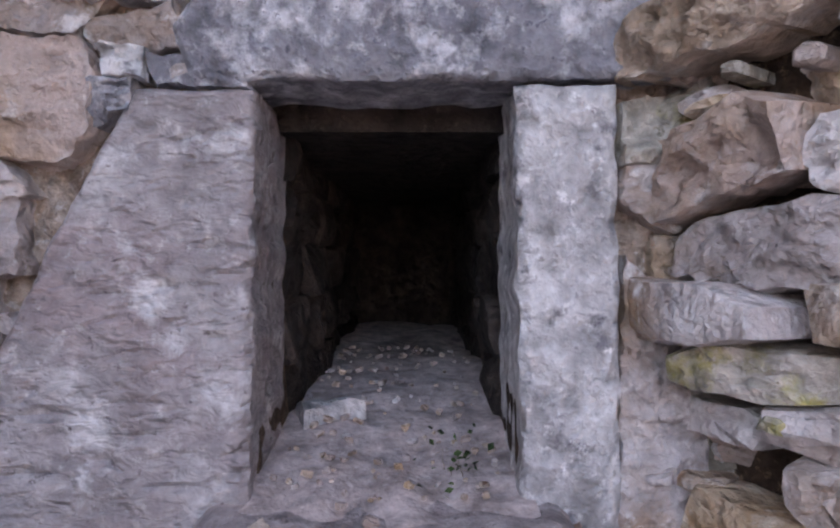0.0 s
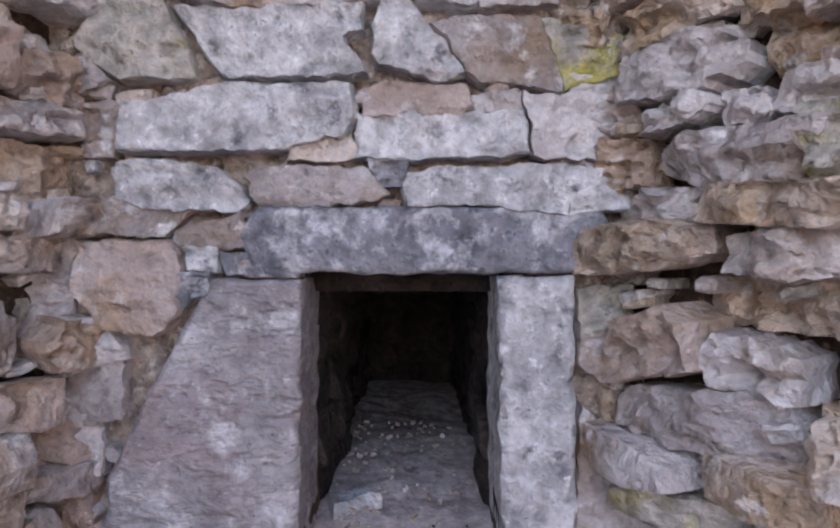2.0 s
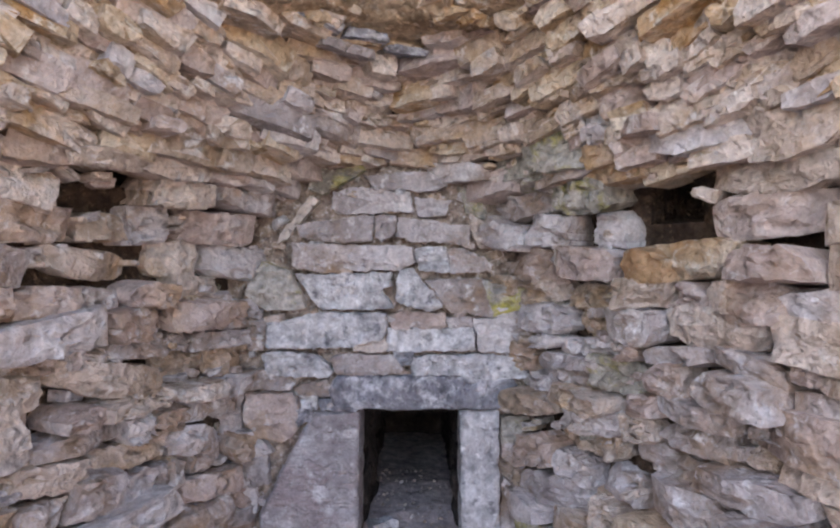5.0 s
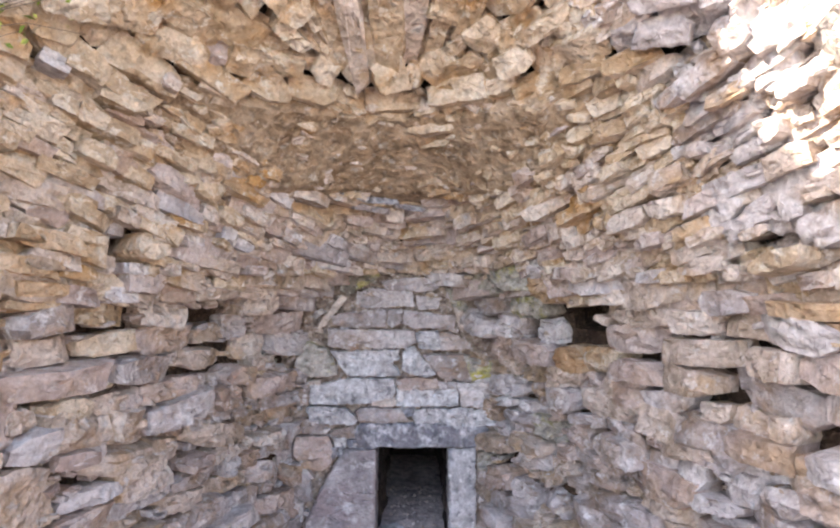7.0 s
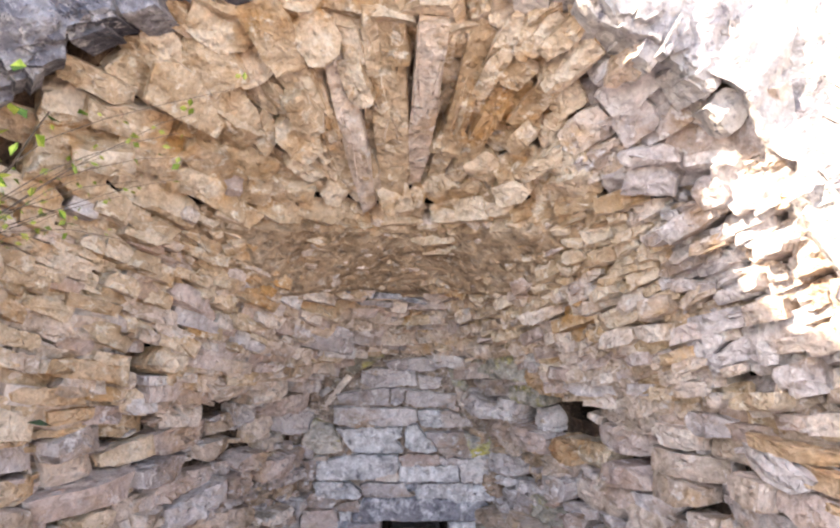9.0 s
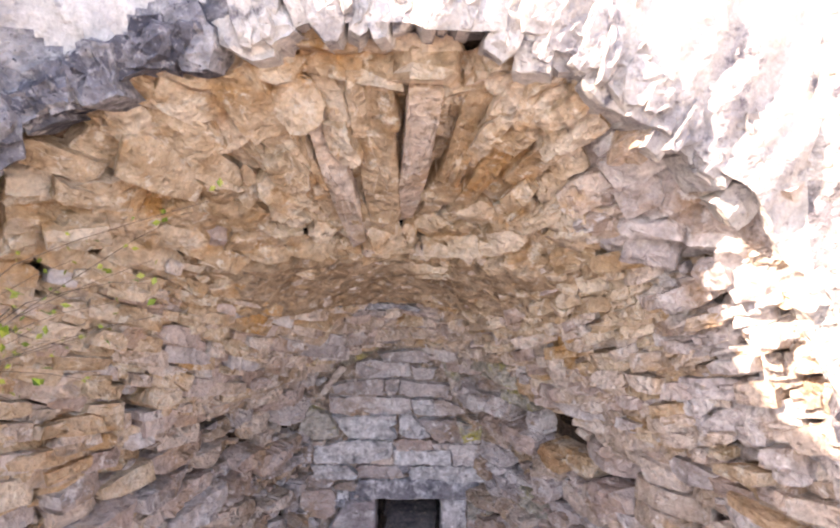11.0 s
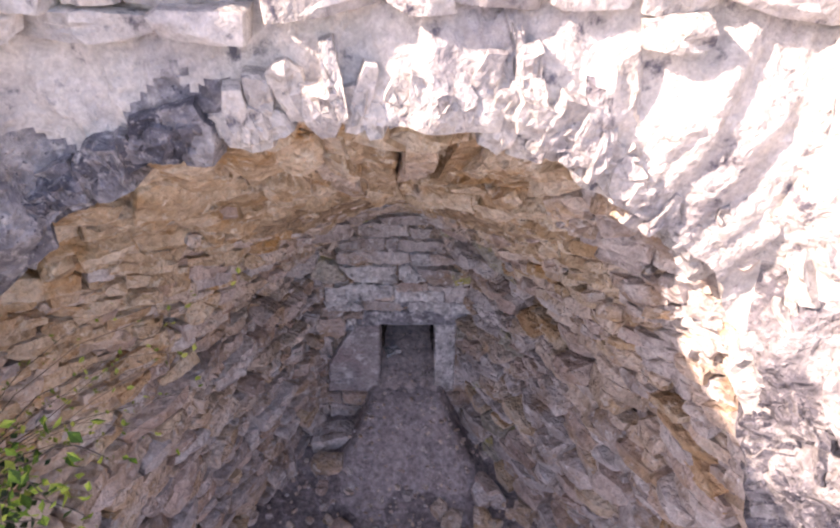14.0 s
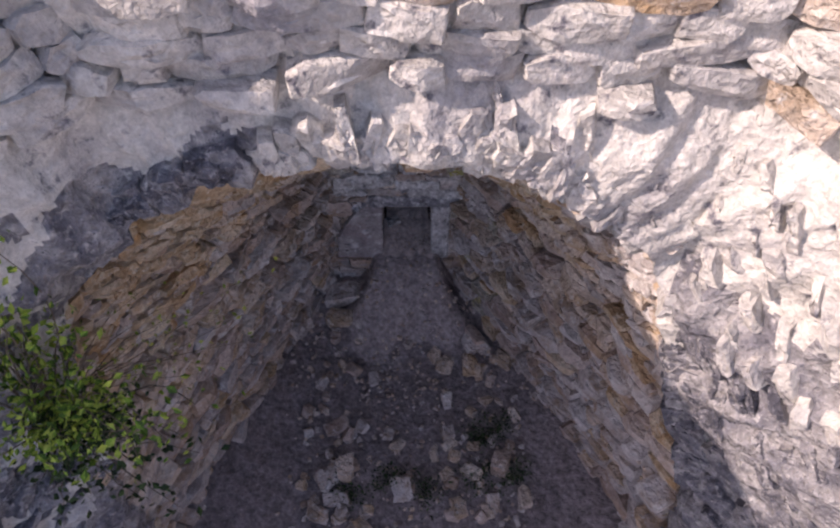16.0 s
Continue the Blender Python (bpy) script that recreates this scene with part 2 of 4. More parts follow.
# ---- plan of the corbelled chamber ----
DOOR_L, DOOR_R, DOOR_TOP = -0.45, 0.26, 1.69
XC, FRONT, END = -0.10, -1.30, 1.79
TOP, FLOOR = 6.08, -0.45
# height, front edge, half width, exponent of the ring
RIGHT = ((-1.0, -2.6, 3.2, 1.15), (2.5, -2.3, 2.85, 1.15), (3.3, -2.0, 2.6, 1.2), (3.8, -1.8, 2.4, 1.25), (4.4, -1.64, 2.24, 1.3), (4.8, -1.56, 2.09, 1.3), (5.1, -1.42, 1.88, 1.3), (5.3, -1.38, 1.68, 1.3), (5.7, -1.36, 1.25, 1.4), (5.95, -1.38, 0.9, 1.6), (6.08, -1.38, 0.5, 1.8))
LEFT = ((-1.0, -2.6, 3.1, 1.15), (2.5, -2.3, 2.85, 1.15), (3.3, -2.05, 2.85, 1.2), (3.8, -1.9, 2.8, 1.3), (4.4, -1.75, 2.7, 1.4), (4.95, -1.6, 2.5, 1.45), (5.6, -1.48, 1.85, 1.5), (5.85, -1.42, 1.4, 1.6), (6.0, -1.4, 0.95, 1.8), (6.08, -1.38, 0.5, 1.8))


def keyed(table, z):
    if z <= table[0][0]:
        return table[0][1:]
    for a, b in zip(table, table[1:]):
        if z <= b[0]:
            f = (z - a[0]) / (b[0] - a[0])
            return tuple(p + (q - p) * f for p, q in zip(a[1:], b[1:]))
    return table[-1][1:]


def half_width(z, side):
    return keyed(RIGHT if side > 0 else LEFT, z)[1]


def front_at(z, side):
    return keyed(RIGHT if side > 0 else LEFT, z)[0]


def reach(z, side=1):
    """How far back the ring of stones at height z goes."""
    keys = ((2.9, 2.6 if side > 0 else 3.6), (3.45, 1.95), (4.37, 0.70), (4.85, 0.06), (5.5, -0.66), (TOP, FRONT - 0.04))
    if z < keys[0][0]:
        return keys[0][1]
    for (a, ya), (b, yb) in zip(keys, keys[1:]):
        if z <= b:
            return ya + (yb - ya) * (z - a) / (b - a)
    return FRONT


def ring(z, steps=120):
    """Plan of the chamber's face at height z, from the right jamb round the back to the left jamb."""
    pts = []
    for k in range(steps + 1):
        a = math.pi * k / steps
        side = 1 if a < math.pi / 2 else -1
        front, w, n = keyed(RIGHT if side > 0 else LEFT, z)
        c, s = abs(math.cos(a)), math.sin(a)
        f = (c ** n + s ** n) ** (-1 / n)
        pts.append(Vector((XC + side * w * c * f, front + (reach(z, side) - front) * s * f, z)))
    return pts


def along(pts):
    d = [0.0]
    for a, b in zip(pts, pts[1:]):
        d.append(d[-1] + (b - a).length)
    return d


def at_length(pts, d, s):
    for i in range(len(d) - 1):
        if d[i + 1] >= s:
            f = (s - d[i]) / max(1e-6, d[i + 1] - d[i])
            return pts[i].lerp(pts[i + 1], f), (pts[i + 1] - pts[i])
    return pts[-1].copy(), pts[-1] - pts[-2]


# ---- ground ----


def sheet(name, x0, x1, y0, y1, nx, ny, height, mat, smooth=60):
    bm = bmesh.new()
    vs = [[bm.verts.new((x0 + (x1 - x0) * i / nx, y0 + (y1 - y0) * j / ny, height(x0 + (x1 - x0) * i / nx, y0 + (y1 - y0) * j / ny))) for j in range(ny + 1)] for i in range(nx + 1)]
    for i in range(nx):
        for j in range(ny):
            bm.faces.new((vs[i][j], vs[i + 1][j], vs[i + 1][j + 1], vs[i][j + 1]))
    return new(name, mesh_of(name, bm, mat, smooth))


def ease(f):
    f = max(0.0, min(1.0, f))
    return f * f * (3 - 2 * f)


def floor_z(x, y):
    """Earth floor: a trodden ramp climbs from the chamber to the sill of the doorway."""
    lane = 1 - ease((abs(x + 0.1) - 0.44 - 0.38 * max(0.0, 1.55 - y)) / (0.35 + 0.3 * max(0.0, 1.75 - y)))
    ramp = FLOOR + 0.95 * ease((y - 0.35) / 1.4) ** 0.9 + 0.22 * max(0.0, min(0.85, y - 1.75)) + 0.015 * max(0.0, min(2.6, y - 2.6))
    side = FLOOR + 0.36 * ease((y - 0.6) / 1.2) + 0.10 * max(0, abs(x) - 0.9)
    rough = 0.05 * noise.noise(Vector((x * 1.7, y * 1.7, 0.3))) + 0.02 * noise.noise(Vector((x * 7, y * 7, 1.3)))
    return lane * ramp + (1 - lane) * side + rough


floor = tagged(sheet("floor", -7.0, 7.0, -10.0, 7.1, 230, 300, floor_z, SOIL), "dusty earth floor strewn with rubble", "floor", kind="structure")
# Out of view; made pale so that it bounces light into the vault.
ground = tagged(sheet("ground", -3000, 3000, -3000, 3000, 60, 60, lambda x, y: -0.75, DUST), "bare pale stony ground", "ground", kind="structure")



def dust_z(x, y):
    """Trodden dust lies on the ramp and thins out towards its edges and its foot."""
    worn = 0.10 * ease((abs(x + 0.1) - 0.36 - 0.3 * max(0.0, 1.5 - y)) / 0.8) * ease((1.8 - y) / 0.4) + 0.10 * ease((0.9 - y) / 1.3)
    return floor_z(x, y) + 0.035 - worn + 0.05 * noise.noise(Vector((x * 2.6, y * 2.6, 7.0))) * ease((1.9 - y) / 0.5)


tagged(sheet("floor_ramp", -1.35, 1.15, -0.8, 1.95, 90, 110, dust_z, TRODDEN), "trodden earth of the ramp before the doorway", "floor", kind="structure")
dust = tagged(sheet("floor_passage", DOOR_L - 0.05, DOOR_R + 0.05, 1.45, 7.0, 40, 270, lambda x, y: dust_z(x, y) + 0.012 - 0.05 * ease((1.85 - y) / 0.4) + 0.03 * noise.noise(Vector((x * 9, y * 9, 2.0))) * ease((2.0 - y) / 0.3), DUST), "pale dusty earth of the passage floor", "floor", kind="structure")

# ---- chamber wall ----
HOLES = [(-2.05, -0.25, 3.56, 0.15), (-1.5, 0.75, 3.12, 0.13), (1.30, 0.66, 3.04, 0.12), (1.80, 0.05, 3.15, 0.11), (2.32, -1.0, 2.72, 0.22), (2.2, -1.0, 3.74, 0.10), (-0.55, 1.15, 3.95, 0.06)]
vault = empty("wall_vault", "corbelled dry-stone vault of ochre and grey limestone slabs", "wall", "structure")
bm = bmesh.new()
zs = [FLOOR - 0.3 + (TOP - 0.10 - FLOOR + 0.3) * k / 120 for k in range(121)]
rows = []
for z in zs:
    rr = ring(min(z, TOP))
    row = []
    for p in rr:
        out = Vector((p.x - XC, p.y - FRONT, 0))
        out = out.normalized() if out.length > 0.05 else Vector((0, 1, 0))
        q = p + out * (0.24 + 0.05 * noise.noise(p * 2.5) + 0.05 * noise.noise(p * 9) + min(0.5, sum(2.2 * max(0, 1.2 - (p - Vector(h[:3])).length / h[3]) for h in HOLES)))
        row.append(bm.verts.new((q.x, q.y + 0.14 * max(0, z - 5.2), z + 0.06)))
    rows.append(row)
for a, b in zip(rows, rows[1:]):
    for i in range(len(a) - 1):
        if min(v.co.y for v in (a[i], a[i + 1], b[i])) < END + 0.12:
            bm.faces.new((a[i], a[i + 1], b[i + 1], b[i]))
for v in [v for v in bm.verts if not v.link_faces]:
    bm.verts.remove(v)
part("core", bm, CORE, vault, "brown earth and mortar between the stones", 60)

MATS = [OCHRE, BUFF, GREY, MOSSY, ROSE]
rest = bmesh.new()
single = []


def dip(p):
    """Beds high in the vault rise towards its mouth."""
    side = max(-1.0, min(1.0, (p.x - XC) / 0.9))
    return 21 * side * max(0.0, min(1.0, (p.z - 3.0) / 0.8))


def tone(p):
    """Which stone lies here: grey low and deep in the chamber, ochre under the crown, buff between."""
    warm = (p.z - 2.4) / 2.0 - max(0, p.y) * (0.35 if p.z < 3.3 else 0.12) + 0.25 * noise.noise(p * 0.9) + rng.uniform(-0.45, 0.45)
    if 0.5 < p.x < 1.25 and p.y > 1.0 and rng.random() < 0.22:
        return 3
    if p.x < -1.8 and p.y < 0.1 and 2.3 < p.z < 3.7 and rng.random() < 0.2:
        return 0
    if p.x < -1.0 and p.y < 1.0 and p.z > 1.4 and warm < 0.75 and rng.random() < 0.7:
        return rng.choice((1, 1, 2, 4))
    if p.x > 1.0 and p.y < -0.7 and p.z > 3.6:
        return 1 if rng.random() < 0.25 else 2
    if warm > 0.75:
        return 0
    if warm > 0.15:
        return 1 if rng.random() < 0.75 else 4
    return rng.choice((2, 2, 2, 2, 2, 4, 4, 1, 1, 0))


z = FLOOR
while z < TOP - 0.04:
    crown = 4.75 < z < 5.75
    h = rng.uniform(0.11, 0.26) if z < 3.1 else rng.uniform(0.05, 0.11)
    if crown:
        h = rng.uniform(0.12, 0.2)
    elif z < 2.8:
        h = rng.uniform(0.09, 0.22)
    rr = ring(min(z + h / 2, TOP - 0.01))
    d = along(rr)
    s = rng.uniform(-0.1, 0.1)
    while s < d[-1] - 0.03:
        w = min(0.72, h * rng.uniform(1.2, 4.4)) if z < 3.1 else h * rng.uniform(1.6, 4.6)
        if crown:
            w = rng.uniform(0.09, 0.26)
        p, t = at_length(rr, d, min(max(s + w / 2, 0.01), d[-1] - 0.01))
        s += w
        if p.y > END + 0.03 or z > 5.5 and p.y < -1.29:
            continue
        if any((p - Vector(q[:3])).length < q[3] + 0.12 * w and abs(p.z - q[2]) < q[3] * 0.75 + 0.25 * h for q in HOLES):
            continue
        inward = Vector((t.y, -t.x, 0))
        if inward.dot(Vector((XC - p.x, FRONT - 0.5 - p.y, 0))) < 0:
            inward = -inward
        m = facing((p.x, p.y, z + h / 2 + 0.05 * noise.noise(p * 1.3)), inward) @ pose(0, 0, 0, rng.gauss(0, 4), dip(p) + rng.gauss(0, 4.5), rng.gauss(0, 6))
        if crown:
            if p.y < -1.22 and (z > 5.5 or p.x < 0):
                continue
            lean_back = radians(36 + 16 * max(0, 1 - abs(p.x) / 1.5) + rng.gauss(0, 6))
            n = (inward.normalized() * math.cos(lean_back) - Vector((0, 0, math.sin(lean_back)))).normalized()
            fan = Vector((p.x, p.y, z + h / 2)) - Vector((-0.22, 0.25, 4.55))
            fan = (fan - n * fan.dot(n)).normalized()
            side = n.cross(fan)
            m = Matrix(((side.x, n.x, fan.x, p.x), (side.y, n.y, fan.y, p.y), (side.z, n.z, fan.z, z + h / 2), (0, 0, 0, 1))) @ pose(0, 0, 0, rng.gauss(8, 6), rng.gauss(0, 8), rng.gauss(0, 10))
            long = min(h * rng.uniform(1.3, 2.9), 1.6 * max(0.1, TOP - z - h / 2) + 0.12)
            stone(rest, outline(w * 1.08, long, 20, 0.07, rng), m, rng.gauss(0.03, 0.06), 0.30, rng, 0.013, (1.0, 0.96, 0.8, 0.55, 0.3), mat=tone(p), grain=0.006, facets=2)
            continue
        if z > 3.1:
            stone(rest, outline(w * 1.22, h * rng.uniform(1.25, 2.0), 16, 0.08, rng), m, rng.gauss(0.02, 0.045), 0.34, rng, 0.02, (1.0, 0.97, 0.6), mat=tone(p), lean=0.2, facets=3)
            continue
        job = (outline(w * 0.99, h * rng.uniform(0.92, 1.18), (40 if p.y > 0.9 else 26) if 1.0 < z < 3.1 and p.y > 0.1 else 16, 0.10, rng), m, rng.gauss(0.02, 0.065), 0.34, tone(p))
        if 1.0 < z < 3.1 and p.y > 0.1 and len(single) < 290:
            single.append(job)
        else:
            stone(rest, job[0], m, job[2], job[3], rng, 0.028, mat=job[4])
    z += h
for k in range(1500):
    z = rng.uniform(0.4, 4.8)
    rr = ring(z, 60)
    d = along(rr)
    p, t = at_length(rr, d, rng.uniform(0.02, d[-1] - 0.02))
    if p.y > END - 0.02 or any((p - Vector(q[:3])).length < q[3] + 0.08 for q in HOLES):
        continue
    inward = Vector((t.y, -t.x, 0))
    if inward.dot(Vector((XC - p.x, FRONT - 0.5 - p.y, 0))) < 0:
        inward = -inward
    w, h = rng.uniform(0.05, 0.16), rng.uniform(0.025, 0.07)
    stone(rest, outline(w, h, 10, 0.1, rng), facing(p, inward) @ pose(0, 0, 0, 0, dip(p) + rng.gauss(0, 14), rng.gauss(0, 14)), rng.gauss(-0.045, 0.025), 0.22, rng, 0.012, (1.0, 0.6), mat=tone(p))
bm = bmesh.new()
rows = []
for j in range(61):
    z = 4.02 + 0.72 * j / 60
    row = []
    rr = ring(z, 240)
    for i in range(60, 181):
        p = rr[i]
        q = Vector((p.x, p.y, p.z))
        edge = min(1, 6 * min(j / 60, 1 - j / 60, (i - 60) / 120, 1 - (i - 60) / 120))
        inset = 0.16 * (1 - edge) - 0.085 + 0.06 * noise.noise(q * 2.2) + 0.03 * noise.noise(q * 7) + 0.015 * noise.noise(q * 19)
        row.append(bm.verts.new((p.x + inset * p.x * 0.3, p.y + inset, z + inset * 0.3)))
    rows.append(row)
for a, b in zip(rows, rows[1:]):
    for i in range(len(a) - 1):
        bm.faces.new((a[i], a[i + 1], b[i + 1], b[i]))
for k in range(130):
    z = rng.uniform(4.06, 4.70)
    rr = ring(z, 80)
    i = rng.randrange(22, 58)
    t = rr[i + 1] - rr[i - 1]
    inward = Vector((t.y, -t.x, 0))
    if inward.y > 0:
        inward = -inward
    w = rng.uniform(0.05, 0.17)
    stone(rest, outline(w, w * rng.uniform(0.4, 0.8), 12, 0.1, rng), facing(rr[i], inward) @ pose(0, 0, 0, rng.gauss(-35, 12), rng.gauss(0, 25), rng.gauss(0, 12)), rng.uniform(0.05, 0.10), 0.15, rng, 0.012, (1.0, 0.8, 0.4), mat=rng.choice((0, 0, 1)))
part("plaster", bm, EARTH, vault, "flaking ochre earth plaster under the crown", 45)
for x, y0, y1, w in ((-0.24, 0.16, -1.22, 0.24), (-0.04, 0.08, -1.1, 0.21), (0.20, -0.02, -1.1, 0.15), (-0.50, 0.05, -1.0, 0.16), (-0.74, -0.1, -1.1, 0.17), (0.44, -0.15, -1.1, 0.16)):
    z0, z1 = 4.84 - (y0 - 0.05) * 0.85, 4.84 - (y1 - 0.05) * 0.88
    up = Vector(((x + 0.22) * 0.7, y1 - y0, z1 - z0))
    ln = up.length
    up.normalize()
    out = Vector((1, 0, 0)).cross(up).normalized()
    if out.z > 0:
        out = -out
    side = out.cross(up)
    m = Matrix(((side.x, out.x, up.x, x), (side.y, out.y, up.y, (y0 + y1) / 2), (side.z, out.z, up.z, (z0 + z1) / 2), (0, 0, 0, 1)))
    bm = bmesh.new()
    stone(bm, [(-b, a) for a, b in outline(ln, w, 24, 0.05, rng)], m, 0.13, 0.2, rng, 0.02, (1.0, 0.95, 0.8, 0.6, 0.4), grain=0.004, facets=2)
    part("crown_slab", bm, rng.choice((OCHRE, BUFF)), vault, "long ochre slab along the crown of the vault")
ob = part("rubble_masonry", rest, MATS, vault, "coursed ochre limestone rubble")
ob["kind"] = "stuff"
for pts, m, front, deep, kind in single:
    bm = bmesh.new()
    levels = 14 if len(pts) > 30 else 7
    stone(bm, pts, Matrix(), front, deep, rng, 0.046, [1.0, 0.96] + [0.9 * (1 - k / levels) for k in range(levels)], grain=0.015)
    part("stone", bm, MATS[kind], vault, smooth=32).matrix_local = m
# dark slabs in the nook under the plaster, rust-stained slabs in the side walls
for x, z, w, h, side, y, mat, note in ((-0.62, 4.10, 0.34, 0.07, 0, 0, BLUE, "dark grey slab in the nook"), (-0.34, 4.06, 0.28, 0.06, 0, 0, BLUE, "dark grey slab in the nook"), (-0.48, 4.00, 0.40, 0.06, 0, 0, GREY, ""), (-0.1, 4.02, 0.30, 0.05, 0, 0, BLUE, "dark grey slab in the nook"),
                                       (0, 3.66, 0.46, 0.15, -1, -0.72, RUST, "rust-stained slab"), (0, 3.50, 0.50, 0.13, -1, -0.85, RUST, "rust-stained slab"), (0, 3.36, 0.40, 0.10, -1, -0.7, RUST, "rust-stained slab"),
                                       (0, 3.26, 0.66, 0.10, 1, -1.15, RUST, "rust-stained slab"), (0, 3.14, 0.72, 0.12, 1, -1.2, RUST, "rust-stained slab"), (0, 2.98, 0.60, 0.12, 1, -1.3, RUST, "rust-stained slab"), (0, 2.72, 0.30, 0.20, 1, 0.75, RUST, "rust-stained slab")):
    rr = ring(z, 160)
    if side:
        i = min((k for k in range(1, 160) if (rr[k].x > XC) == (side > 0)), key=lambda k: abs(rr[k].y - y))
    else:
        i = min(range(40, 120), key=lambda k: abs(rr[k].x - x))
    t = rr[i + 1] - rr[i - 1]
    inward = Vector((t.y, -t.x, 0))
    if inward.dot(Vector((XC - rr[i].x, FRONT - 0.5 - rr[i].y, 0))) < 0:
        inward = -inward
    bm = bmesh.new()
    stone(bm, outline(w, h, 34, 0.08, rng), Matrix(), 0.09, 0.34, rng, 0.02, [1.0, 0.97] + [0.92 * (1 - k / 8) for k in range(8)], grain=0.010, facets=2)
    part("slab", bm, mat, vault, note, smooth=32).matrix_local = facing(rr[i], inward) @ pose(0, 0, 0, rng.gauss(-6, 3), dip(rr[i]) * 0.8 + rng.gauss(0, 4), rng.gauss(0, 4))
# large blocks low in the side walls
for side, z, y, w, h in ((-1, 2.05, -0.95, 0.85, 0.42), (-1, 2.45, -0.35, 0.62, 0.36), (-1, 1.60, -0.45, 0.80, 0.40), (-1, 2.55, -1.05, 0.70, 0.28), (-1, 1.95, 0.15, 0.50, 0.34), (-1, 1.15, -0.8, 0.9, 0.4), (-1, 3.92, -0.67, 0.52, 0.17),
                         (1, 2.32, -0.35, 0.66, 0.30), (1, 1.95, 0.05, 0.72, 0.26), (1, 1.62, -0.4, 0.80, 0.34), (1, 2.55, 0.25, 0.46, 0.24), (1, 1.25, 0.1, 0.66, 0.30), (1, 2.25, -1.15, 0.70, 0.34), (1, 3.12, -0.95, 0.72, 0.2)):
    rr = ring(z, 160)
    i = min((k for k in range(1, 160) if (rr[k].x > XC) == (side > 0)), key=lambda k: abs(rr[k].y - y))
    t = rr[i + 1] - rr[i - 1]
    inward = Vector((t.y, -t.x, 0))
    if inward.x * side > 0:
        inward = -inward
    bm = bmesh.new()
    stone(bm, outline(w, h, 46, 0.03, rng), Matrix(), 0.05, 0.34, rng, 0.035, [1.0, 0.97] + [0.92 * (1 - k / 12) for k in range(12)], grain=0.010, facets=3)
    part("block", bm, rng.choice((BUFF, BUFF, ROSE)) if side < 0 else rng.choice((GREY, BUFF, ROSE)), vault, smooth=32).matrix_local = facing(rr[i], inward) @ pose(0, 0, 0, 0, dip(rr[i]) * 0.6 + rng.gauss(0, 5), rng.gauss(0, 4))

# ---- end wall with its doorway ----
end_wall = empty("wall_end", "end wall of grey limestone courses round a low doorway", "wall", "structure")


def slab_box(bm, x0, x1, y0, y1, z0, z1):
    vs = [bm.verts.new(v) for v in ((x0, y0, z0), (x1, y0, z0), (x1, y1, z0), (x0, y1, z0), (x0, y0, z1), (x1, y0, z1), (x1, y1, z1), (x0, y1, z1))]
    for f in ((0, 1, 2, 3), (4, 7, 6, 5), (0, 4, 5, 1), (1, 5, 6, 2), (2, 6, 7, 3), (3, 7, 4, 0)):
        bm.faces.new([vs[i] for i in f])


bm = bmesh.new()
slab_box(bm, -2.6, DOOR_L - 0.02, END + 0.12, END + 0.6, -0.9, DOOR_TOP + 0.02)
slab_box(bm, DOOR_R + 0.02, 2.4, END + 0.12, END + 0.6, -0.9, DOOR_TOP + 0.02)
slab_box(bm, -2.6, 2.4, END + 0.12, END + 0.6, DOOR_TOP + 0.03, 4.0)
part("core", bm, CORE, end_wall, "brown mortar behind the stones", 30)
bm = bmesh.new()
grid = {}
for i in range(181):
    for j in range(181):
        x, z = -1.7 + 3.2 * i / 180, -0.6 + 4.3 * j / 180
        q = Vector((x, z, 0))
        grid[i, j] = bm.verts.new((x, END + 0.07 + 0.03 * noise.noise(q * 5) + 0.025 * noise.noise(q * 17) + 0.012 * noise.noise(q * 40), z))
for i in range(180):
    for j in range(180):
        c = grid[i, j].co
        if DOOR_L - 0.03 < c.x < DOOR_R + 0.02 and c.z < DOOR_TOP + 0.02:
            continue
        bm.faces.new((grid[i, j], grid[i + 1, j], grid[i + 1, j + 1], grid[i, j + 1]))
for v in [v for v in bm.verts if not v.link_faces]:
    bm.verts.remove(v)
part("mortar", bm, MORTAR, end_wall, "crumbling pinkish tan mortar", 50)

WALL_MATS = {"t": TOOLED, "g": GREY, "l": LIMED, "b": BLUE, "m": MOSSY, "r": ROSE, "u": BUFF, "o": OCHRE, "y": YELLOW}


